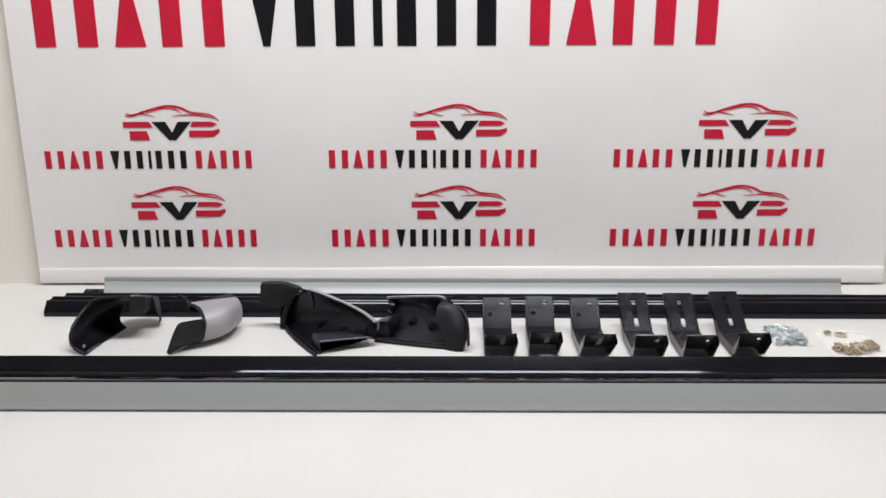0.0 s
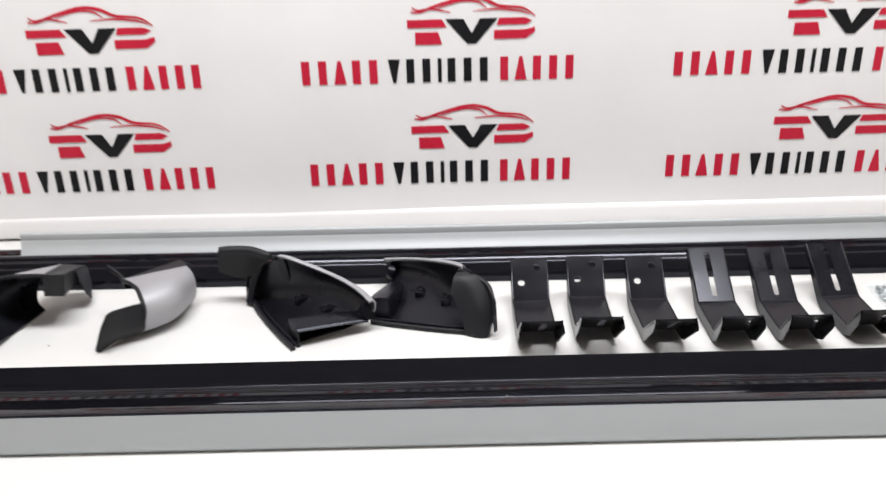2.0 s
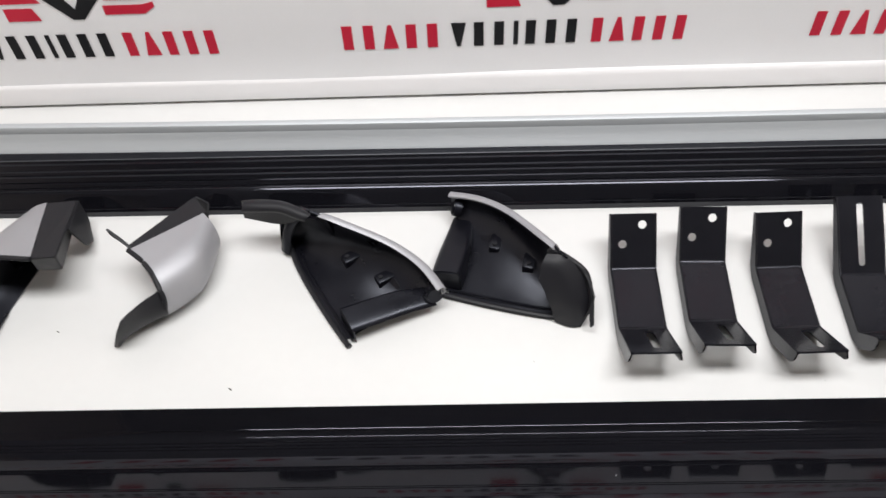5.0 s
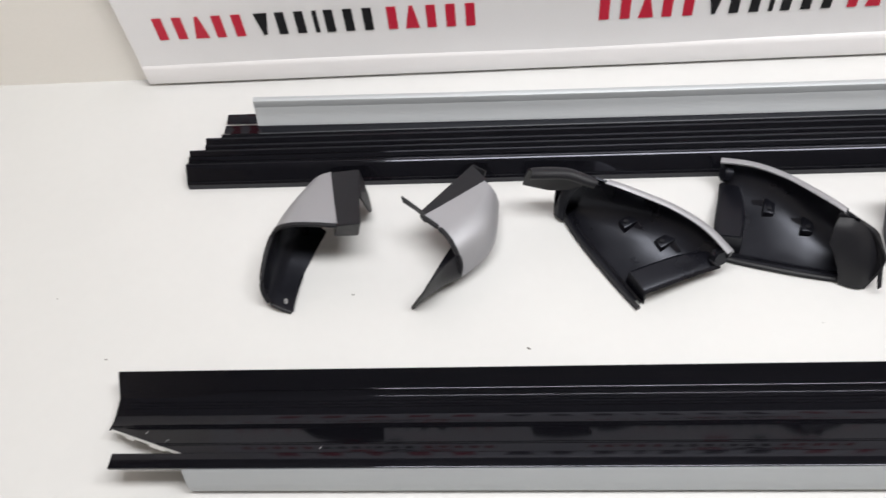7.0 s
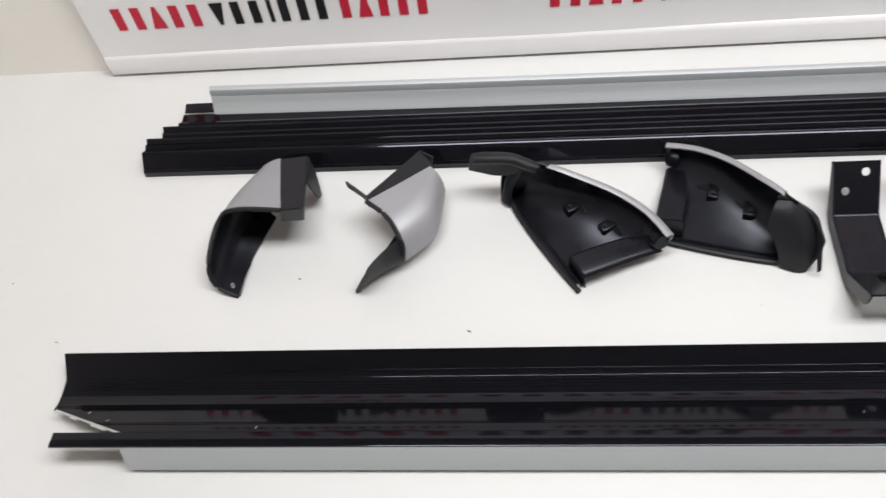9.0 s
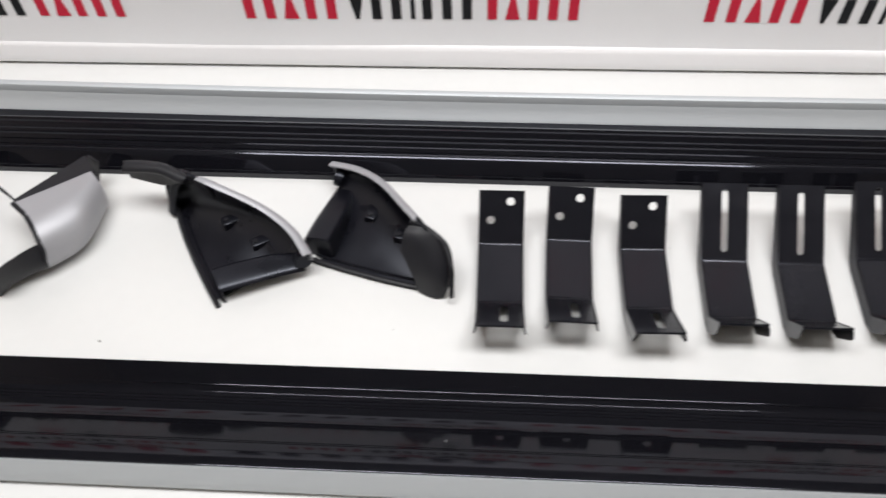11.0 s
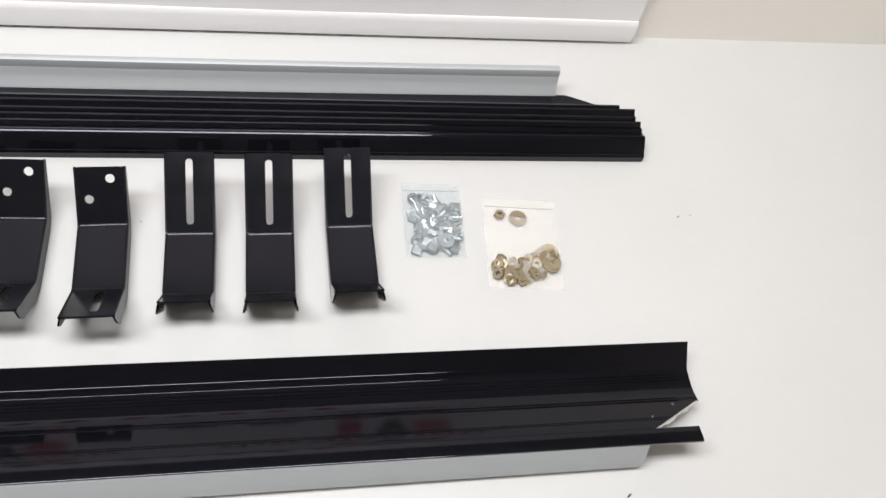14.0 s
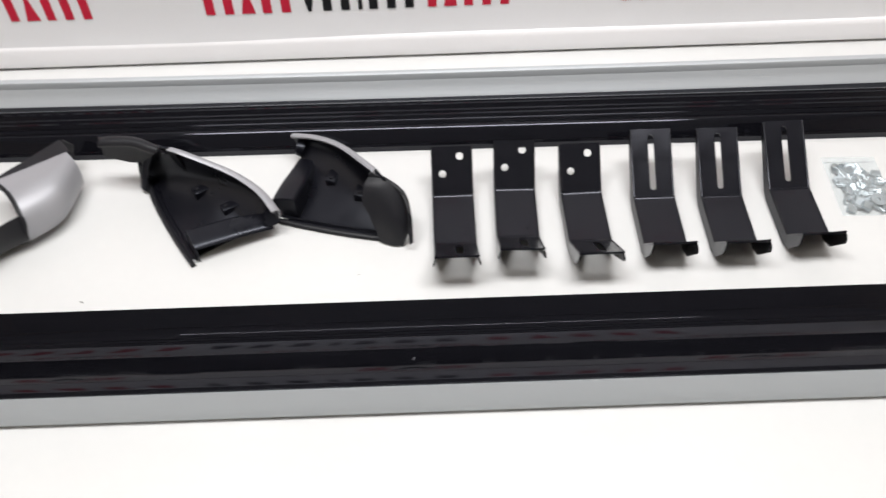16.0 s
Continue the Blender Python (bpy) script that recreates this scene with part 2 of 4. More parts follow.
def bars(x0, x1, z0, z1, shapes, mat):
    """A printed word as a row of plain upright shapes: b a bar, w a wedge, v a wedge on its point, i a thin bar."""
    pitch = (x1 - x0) / sum(0.55 if c == "i" else 1.0 for c in shapes)
    a = x0
    for c in shapes:
        p = pitch * (0.55 if c == "i" else 1.0)
        bm = bmesh.new()
        if c == "w":
            flat(bm, [(a + 0.06 * p, z0), (a + 0.80 * p, z0), (a + 0.52 * p, z1), (a + 0.34 * p, z1)])
        elif c == "v":
            flat(bm, [(a + 0.34 * p, z0), (a + 0.52 * p, z0), (a + 0.80 * p, z1), (a + 0.06 * p, z1)])
        elif c == "i":
            flat(bm, [(a + 0.24 * p, z0), (a + 0.66 * p, z0), (a + 0.66 * p, z1), (a + 0.24 * p, z1)])
        else:
            flat(bm, [(a + 0.18 * p, z0), (a + 0.66 * p, z0), (a + 0.66 * p, z1), (a + 0.18 * p, z1)])
        part("printed_bar", bm, mat, banner)
        a += p


def stroke(bm, pts, width):
    q = [Vector(p) for p in spline([(x, z, 0) for x, z in pts], 6)]
    n = len(q)
    side = []
    for i, p in enumerate(q):
        d = (q[min(i + 1, n - 1)] - q[max(i - 1, 0)]).normalized()
        w = 0.5 * width * (0.35 + 0.65 * math.sin(math.pi * min(max(i / (n - 1), 0.05), 0.95)))
        side.append((p + Vector((-d.y, d.x, 0)) * w, p - Vector((-d.y, d.x, 0)) * w))
    for (a, b), (c, d) in zip(side, side[1:]):
        flat(bm, [(a.x, a.y), (b.x, b.y), (d.x, d.y), (c.x, c.y)])


def emblem(cx, z0, s, parent):
    """Plain shapes of a printed badge: car roof sweep, red block, black chevron, red block."""
    w, h = 0.238 * s, 0.046 * s
    x0, x1 = cx - w / 2, cx + w / 2
    bm = bmesh.new()
    flat(bm, [(x0, z0 + 0.68 * h), (x0 + 0.31 * w, z0 + 0.68 * h), (x0 + 0.27 * w, z0 + h), (x0, z0 + h)])
    part("red_block", bm, RED, parent)
    bm = bmesh.new()
    flat(bm, [(x0 + 0.06 * w, z0), (x0 + 0.27 * w, z0), (x0 + 0.24 * w, z0 + 0.5 * h), (x0 + 0.06 * w, z0 + 0.5 * h)])
    part("red_block", bm, RED, parent)
    bm = bmesh.new()
    flat(bm, [(x0 + 0.30 * w, z0 + h), (x0 + 0.44 * w, z0 + h), (x0 + 0.505 * w, z0 + 0.42 * h), (x0 + 0.505 * w, z0), (x0 + 0.47 * w, z0)])
    flat(bm, [(x0 + 0.71 * w, z0 + h), (x0 + 0.57 * w, z0 + h), (x0 + 0.505 * w, z0 + 0.42 * h), (x0 + 0.505 * w, z0), (x0 + 0.54 * w, z0)])
    part("black_chevron", bm, INK, parent)
    bm = bmesh.new()
    flat(bm, [(x0 + 0.70 * w, z0 + 0.72 * h), (x0 + 0.93 * w, z0 + 0.72 * h), (x1 - 0.02 * w, z0 + 0.86 * h), (x0 + 0.92 * w, z0 + h), (x0 + 0.72 * w, z0 + h)])
    part("red_block", bm, RED, parent)
    bm = bmesh.new()
    flat(bm, [(x0 + 0.68 * w, z0 + 0.16 * h), (x0 + 0.93 * w, z0 + 0.16 * h), (x1, z0 + 0.42 * h), (x1, z0 + 0.62 * h), (x0 + 0.93 * w, z0 + 0.52 * h), (x0 + 0.68 * w, z0 + 0.52 * h)])
    part("red_block", bm, RED, parent)
    bm = bmesh.new()
    P = lambda u, v: (x0 + u * w, z0 + v * h)
    stroke(bm, [P(0.03, 1.32), P(0.1, 1.30), P(0.22, 1.52), P(0.45, 1.82), P(0.6, 1.75), P(0.72, 1.48), P(0.9, 1.38), P(1.0, 1.05)], 0.006 * s)
    part("roof_sweep", bm, RED, parent)
    bm = bmesh.new()
    stroke(bm, [P(0.04, 1.5), P(0.09, 1.36), P(0.2, 1.42), P(0.34, 1.26)], 0.004 * s)
    part("tail_line", bm, RED, parent)
    bm = bmesh.new()
    stroke(bm, [P(0.25, 1.46), P(0.42, 1.70), P(0.55, 1.66), P(0.62, 1.42)], 0.0035 * s)
    part("window_line", bm, RED, parent)
    bm = bmesh.new()
    stroke(bm, [P(0.52, 1.30), P(0.7, 1.36), P(0.88, 1.26), P(0.96, 1.12)], 0.0035 * s)
    part("bonnet_line", bm, RED, parent)


for cx in (-0.766 + 0.0635, 0.008, 0.716):
    for zb, zl in ((0.1045, 0.176), (0.308, 0.379)):
        emblem(cx, zl, 1.0, banner)
        tx = cx - 0.066
        bars(tx - 0.263, tx - 0.102, zb, zb + 0.045, "bbwbb", RED)
        bars(tx - 0.094, tx + 0.107, zb, zb + 0.045, "vbbibbb", INK)
        bars(tx + 0.115, tx + 0.270, zb, zb + 0.045, "bwbbb", RED)
bars(-1.030, -0.520, 0.605, 0.755, "bbwbb", RED)
bars(-0.495, 0.130, 0.605, 0.755, "vbbibbb", INK)
bars(0.160, 0.655, 0.605, 0.755, "bwbbb", RED)


# ---- running boards ----
front = thing("running_board", pose(0, -0.0008, 0, 0, 0, -0.13), "long gloss black running board with a silver front edge", "running board", "running boards")
FX0, FX1 = -0.983, 1.0225


def notches(y, z, slope, pitch=0.0026, w=0.0007, deep=0.0009):
    """Two narrow scored lines side by side, centred on (y, z) of a sloping face."""
    pts = []
    for c in (y - pitch / 2, y + pitch / 2):
        zc = z + slope * (c - y)
        pts += [(c - w, zc - slope * w), (c - 0.4 * w, zc - deep), (c + 0.4 * w, zc - deep), (c + w, zc + slope * w)]
    return pts


def fine_rib(y, z):
    return [(y - 0.0010, z), (y - 0.0005, z + 0.0006), (y + 0.0003, z + 0.0006), (y + 0.0009, z)]


RAMP = -0.545
LIP = [(-0.2276 + 0.0278 * k / 5, 0.0242 + 0.0222 * k / 5) for k in range(6)]
body = [(-0.2738, 0.0318)] + notches(-0.2706, 0.0299, -0.52) + [(-0.2675, 0.0282), (-0.2630, 0.0263), (-0.2570, 0.0248), (-0.2505, 0.0241), (-0.2455, 0.0239)] + \
    fine_rib(-0.2425, 0.0238) + fine_rib(-0.2388, 0.0238) + fine_rib(-0.2345, 0.0239) + \
    [(-0.2296, 0.0239), (-0.2286, 0.02395), (-0.2280, 0.0240)] + LIP[:2] + [(-0.2212, 0.0294), (-0.2208, 0.0299), (-0.2203, 0.0300)] + LIP[2:]
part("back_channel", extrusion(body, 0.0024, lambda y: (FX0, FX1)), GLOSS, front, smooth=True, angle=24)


def mitre(y):
    k = min(max((-0.2742 - y) / 0.0405, 0.0), 1.0)
    return FX0 + 0.004 + 0.106 * k, FX1 - 0.003 - 0.072 * k


tread = [(-0.3145, 0.0523), (-0.3095, 0.0505), (-0.3050, 0.0486)] + notches(-0.3010, 0.0466, RAMP) + [(-0.2970, 0.0444), (-0.2850, 0.0379), (-0.2742, 0.0320)]
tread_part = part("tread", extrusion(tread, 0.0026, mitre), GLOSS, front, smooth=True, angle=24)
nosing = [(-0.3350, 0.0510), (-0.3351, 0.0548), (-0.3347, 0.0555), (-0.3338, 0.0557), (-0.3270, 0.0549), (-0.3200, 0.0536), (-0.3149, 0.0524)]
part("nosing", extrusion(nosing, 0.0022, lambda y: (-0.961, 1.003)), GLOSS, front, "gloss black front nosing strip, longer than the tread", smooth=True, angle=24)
face = [(-0.3380, 0.0000), (-0.3430, 0.0050), (-0.3447, 0.0140), (-0.3432, 0.0270), (-0.3392, 0.0400), (-0.3345, 0.0522)]
part("silver_face", extrusion([tuple(v)[:2] for v in spline([(y, z, 0) for y, z in face], 3)], -0.0030, lambda y: (-0.868, 0.933)), SILVER, front, "satin silver anodised front face", smooth=True)
for y in (-0.262, -0.235):
    part("rib", box((FX0 + 0.03, y - 0.001, 0.0), (FX1 - 0.03, y + 0.001, 0.0215)), GLOSS, front)
part("rib", box((-0.85, -0.318, 0.0), (0.92, -0.316, 0.050)), GLOSS, front)
# bare saw cuts along the mitred ends
for xa, xb in ((FX0 + 0.004, FX0 + 0.110), (FX1 - 0.003, FX1 - 0.075)):
    bm = bmesh.new()
    n = 9
    s = 1 if xa < 0 else -1
    for k in range(n):
        a, b = k / n, (k + 1) / n
        step = 0.0020 * (k in (2, 5, 6))
        ya, yb = -0.2742 - 0.0405 * a, -0.2742 - 0.0405 * b
        za, zb = 0.0320 + 0.0203 * a, 0.0320 + 0.0203 * b
        x0, x1 = xa + (xb - xa) * a, xa + (xb - xa) * b
        vs = [bm.verts.new(v) for v in ((x0 - s * 0.0005, ya - 0.0006, za + 0.0005), (x1 - s * 0.0005, yb - 0.0006, zb + 0.0005), (x1 - s * 0.0025, yb - 0.0014 - step, zb - 0.003 - step), (x0 - s * 0.0025, ya - 0.0014 - step, za - 0.003 - step))]
        bm.faces.new(vs)
    r = bmesh.ops.extrude_face_region(bm, geom=list(bm.faces))
    for v in r["geom"]:
        if isinstance(v, bmesh.types.BMVert):
            v.co += Vector((0.0003, 0.0006, -0.0005))
    part("cut_edge", bm, BARE, tread_part, "bare bright saw-cut edge")

rng = random.Random(11)
for fx, fy in ((-0.93, -0.281), (-0.898, -0.295), (0.985, -0.279), (0.950, -0.297), (-0.70, -0.308), (0.03, -0.288)):
    fl = part("swarf_fleck", box((-0.0020, -0.0003, 0.0), (0.0020, 0.0003, 0.0005), 0.0001), BARE, front, "tiny bright metal fleck")
    fl.matrix_local = pose(fx, fy, 0.0320 + RAMP * (fy + 0.2742) - (0.0005 if fy < -0.305 else -0.0002), -29, 0, 0) @ pose(0, 0, 0, 0, 0, rng.uniform(0, 120))

def tooth(y0, y1, low=0.0220, tilt=1.05, crest=True):
    """One rib of the ridged top: a face leaning forward up to a narrow crest, then falling steeply behind."""
    top = low + tilt * (y1 - 0.0014 - y0)
    face = [(y0, low), (y1 - 0.0022, top - tilt * 0.0008), (y1 - 0.0014, top)]
    return face + ([(y1 - 0.0008, top + 0.00025)] if crest else []) + [(y1, top - 0.0006), (y1 + 0.0012, low)]


rear = thing("running_board", pose(0.05, 0.0075, 0, 0, 0, -0.5), "long gloss black running board with a curved silver strip", "running board", "running boards")
RX0, RX1 = -1.018, 1.005
prof = [(0.1280, 0.0000), (0.1274, 0.0112), (0.1285, 0.0122), (0.1305, 0.0122), (0.1312, 0.0134), (0.1365, 0.0188), (0.1420, 0.0246), (0.1459, 0.0287), (0.1466, 0.02918), (0.1473, 0.02957), (0.1480, 0.02992), (0.1487, 0.03024), (0.1494, 0.03051), (0.1502, 0.0306), (0.1510, 0.0303), (0.1530, 0.0228)] + tooth(0.1535, 0.1590, crest=False) + tooth(0.1608, 0.1680, crest=False) + tooth(0.1700, 0.1790) + [(0.1815, 0.0220), (0.1858, 0.0224)]
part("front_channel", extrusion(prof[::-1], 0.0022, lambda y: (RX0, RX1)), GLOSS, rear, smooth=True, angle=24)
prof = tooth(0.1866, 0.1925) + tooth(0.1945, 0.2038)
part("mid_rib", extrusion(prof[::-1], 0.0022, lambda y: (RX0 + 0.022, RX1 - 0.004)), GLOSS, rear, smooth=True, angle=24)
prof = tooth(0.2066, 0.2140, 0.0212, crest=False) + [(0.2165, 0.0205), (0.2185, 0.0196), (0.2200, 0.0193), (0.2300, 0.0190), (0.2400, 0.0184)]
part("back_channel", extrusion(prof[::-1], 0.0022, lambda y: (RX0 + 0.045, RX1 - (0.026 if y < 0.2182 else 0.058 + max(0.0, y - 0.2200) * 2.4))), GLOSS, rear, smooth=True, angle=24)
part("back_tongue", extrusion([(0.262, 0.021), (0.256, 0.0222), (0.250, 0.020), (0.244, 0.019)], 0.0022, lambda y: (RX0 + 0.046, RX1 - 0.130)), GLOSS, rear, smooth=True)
def bowed(bm, x0, x1, most):
    """Bend a long section forward in the middle, as a loose strip lies."""
    for k in range(1, 16):
        bmesh.ops.bisect_plane(bm, geom=bm.verts[:] + bm.edges[:] + bm.faces[:], plane_co=(x0 + (x1 - x0) * k / 16, 0, 0), plane_no=(1, 0, 0))
    for v in bm.verts:
        u = 2 * (v.co.x - x0) / (x1 - x0) - 1
        v.co.y -= most * (1 - u * u)
    return bm


prof = [(0.2385, 0.0178), (0.2410, 0.0214), (0.2458, 0.0270), (0.2512, 0.0341), (0.2558, 0.0420)]
prof = [tuple(v)[:2] for v in spline([(y, z, 0) for y, z in prof], 3)] + [(0.2567, 0.0436), (0.2573, 0.0434), (0.2577, 0.0452), (0.2585, 0.0525), (0.2595, 0.0548), (0.2615, 0.0557), (0.2665, 0.0556)]
part("silver_strip", bowed(extrusion(prof[::-1], 0.0020, lambda y: (RX0 + 0.096 + 0.15 * max(0.0, 0.2555 - y), RX1 - 0.121 - 0.15 * max(0.0, 0.2555 - y))), RX0 + 0.096, RX1 - 0.121, 0.0065), SILVER, rear, "satin silver curved trim strip", smooth=True)
part("strip_back", bowed(box((RX0 + 0.10, 0.2640, 0.0), (RX1 - 0.124, 0.2660, 0.0542)), RX0 + 0.096, RX1 - 0.121, 0.0065), SILVER, rear)
for y in (0.150, 0.194, 0.232):
    part("rib", box((RX0 + 0.05, y - 0.001, 0.0), (RX1 - 0.11, y + 0.001, 0.0140)), GLOSS, rear)
bm = bmesh.new()
add_box(bm, (-0.032, 0.2270, 0.0150), (-0.026, 0.2300, 0.0215), 0.001)
part("clip", bm, GLOSS, rear)


# ---- brackets ----
def circle(cx, cy, r, n=14):
    return [(cx + r * math.cos(2 * math.pi * k / n), cy + r * math.sin(2 * math.pi * k / n)) for k in range(n)]


def slot(cx, y0, y1, r, n=7):
    return [(cx + r * math.cos(math.pi * k / n), y1 - r + r * math.sin(math.pi * k / n)) for k in range(n + 1)] + \
           [(cx - r * math.cos(math.pi * k / n), y0 + r - r * math.sin(math.pi * k / n)) for k in range(n + 1)]


def plate(outline, holes, put, thick):
    """A flat plate with true holes, put in place by put(u, v, down)."""
    bm = bmesh.new()
    edges = []
    for loop in [outline] + holes:
        vs = [bm.verts.new((u, v, 0)) for u, v in loop]
        edges += [bm.edges.new((vs[i], vs[(i + 1) % len(vs)])) for i in range(len(vs))]
    bmesh.ops.triangle_fill(bm, use_beauty=True, use_dissolve=False, edges=edges)
    r = bmesh.ops.extrude_face_region(bm, geom=list(bm.faces))
    low = {g for g in r["geom"] if isinstance(g, bmesh.types.BMVert)}
    for v in bm.verts:
        v.co = put(v.co.x, v.co.y, thick if v in low else 0.0)
    return bm


def bracket(m, top, crease, fold, foot, holes, foot_slot, label, group):
    """A bent steel strap: rear arm with holes, level middle, rising foot, with side flanges turned down."""
    ob = thing("mounting_bracket", m, label, "bracket", group)
    W, T = 0.0300, 0.0026
    panels = (("upper_arm", top, crease), ("middle", crease, fold), ("foot", fold, foot))
    path = []
    for name, a, b in panels:
        a, b = Vector((0, *a)), Vector((0, *b))
        d = (b - a).normalized()
        nrm = Vector((0, d.z, -d.y))
        nrm = -nrm if nrm.z > 0 else nrm
        L = (b - a).length
        g = 0.0022
        lo, hi = (0.0 if name == "upper_arm" else g), (L if name == "foot" else L - g)

        def put(u, v, down, a=a, d=d, nrm=nrm):
            return a + Vector((u, 0, 0)) + d * v + nrm * down
        hs = holes(L) if name == "upper_arm" else (foot_slot(L) if name == "foot" else [])
        if name == "upper_arm":
            out = [(-W + 0.004, 0), (W - 0.004, 0), (W - 0.001, 0.001), (W, 0.004), (W, hi), (-W, hi), (-W, 0.004), (-W + 0.001, 0.001)]
        else:
            out = [(-W, lo), (W, lo), (W, hi), (-W, hi)]
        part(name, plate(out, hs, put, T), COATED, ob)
        path += [(put(0, lo, 0), nrm, lo / L, name), (put(0, hi, 0), nrm, hi / L, name)]
    # rounded bends between the flat panels
    for k in (1, 3):
        (a, na, _, _), (b, nb, _, _) = path[k], path[k + 1]
        c = (a + b) / 2 + (na + nb).normalized() * -0.0002
        rows = [[(x, q.y, q.z) for q in (a, c, b)] for x in (-W, W)]
        up = shell(rows, 0.0, 0.0024, 1, 3)
        part("bend", up, COATED, ob, smooth=True, angle=80)
    # rolled edges where the flanges turn down
    for s in (-1, 1):
        bm = bmesh.new()
        rail(bm, [q + Vector((s * (W - 0.0004), 0, 0)) + nrm * 0.0008 for q, nrm, _, _ in path], 0.0017, 8)
        part("edge_roll", bm, COATED, ob, smooth=True, angle=60)
    # side flanges, deepest in the middle
    def depth(name, k):
        return {"upper_arm": 0.007 + 0.013 * k, "middle": 0.0205, "foot": 0.0205 - 0.004 * k}[name]
    for s in (-1, 1):
        rows_top, rows_low = [], []
        for q, nrm, k, name in path:
            rows_top.append(q + Vector((s * W, 0, 0)) + nrm * 0.0012)
            rows_low.append(q + Vector((s * (W + 0.0015 + (0.003 * k if name == "foot" else 0.0)), 0, 0)) + nrm * depth(name, k))
        bm = bmesh.new()
        loops = []
        for off in (0.0, -s * 0.0022):
            loops.append(([bm.verts.new(v + Vector((off, 0, 0))) for v in rows_top], [bm.verts.new(v + Vector((off, 0, 0))) for v in rows_low]))
        n = len(rows_top)
        for i in range(n - 1):
            for t, l in loops:
                bm.faces.new((t[i], t[i + 1], l[i + 1], l[i]))
            for w in (0, 1):
                bm.faces.new((loops[0][w][i], loops[0][w][i + 1], loops[1][w][i + 1], loops[1][w][i]))
        for i in (0, n - 1):
            bm.faces.new((loops[0][0][i], loops[0][1][i], loops[1][1][i], loops[1][0][i]))
        ends = [e for e in bm.edges if all(v in (loops[0][1][-1], loops[1][1][-1]) for v in e.verts)]
        bmesh.ops.bevel(bm, geom=ends, offset=0.0145, segments=6, affect="EDGES", profile=0.5)
        part("flange", bm, COATED, ob, smooth=True)
    return ob


two_holes = lambda L: [circle(-0.0145, 0.55 * L, 0.0056), circle(0.0120, 0.20 * L, 0.0058)]
long_slot = lambda L: [slot(0.0, 0.08 * L, 0.89 * L, 0.0046)]
foot_slot = lambda L: [slot(0.005, 0.12 * L, 0.84 * L, 0.0052)]
foot_hole = lambda L: [circle(0.014, 0.60 * L, 0.0050)]
short_b = bracket(pose(0.0905, 0.001, 0), (0.061, 0.0752), (0.007, 0.0232), (-0.086, 0.0222), (-0.150, 0.073), two_holes, foot_slot,
                  "black powder-coated steel bracket with two round holes", "short brackets")
copy_thing(short_b, pose(0.1845, 0.010, 0, 0, 0, -1.5))
copy_thing(short_b, pose(0.2845, -0.002, 0, 0, 0, 1.0))
long_b = bracket(pose(0.3925, 0, 0), (0.0785, 0.0810), (-0.0095, 0.0232), (-0.098, 0.0222), (-0.131, 0.064), long_slot, foot_hole,
                 "black powder-coated steel bracket with a long slot", "long brackets")
copy_thing(long_b, pose(0.4935, -0.002, 0))
copy_thing(long_b, pose(0.5985, 0.008, 0, 0, 0, 1.2))


# ---- end caps ----
def mirrored(rows, f):
    return [[(f * x, y, z) for x, y, z in r] for r in rows]


def oriented(rows, f):
    """Keep the inside of a shell on the same side when it is mirrored."""
    rows = mirrored(rows, f)
    return rows if f > 0 else rows[::-1]


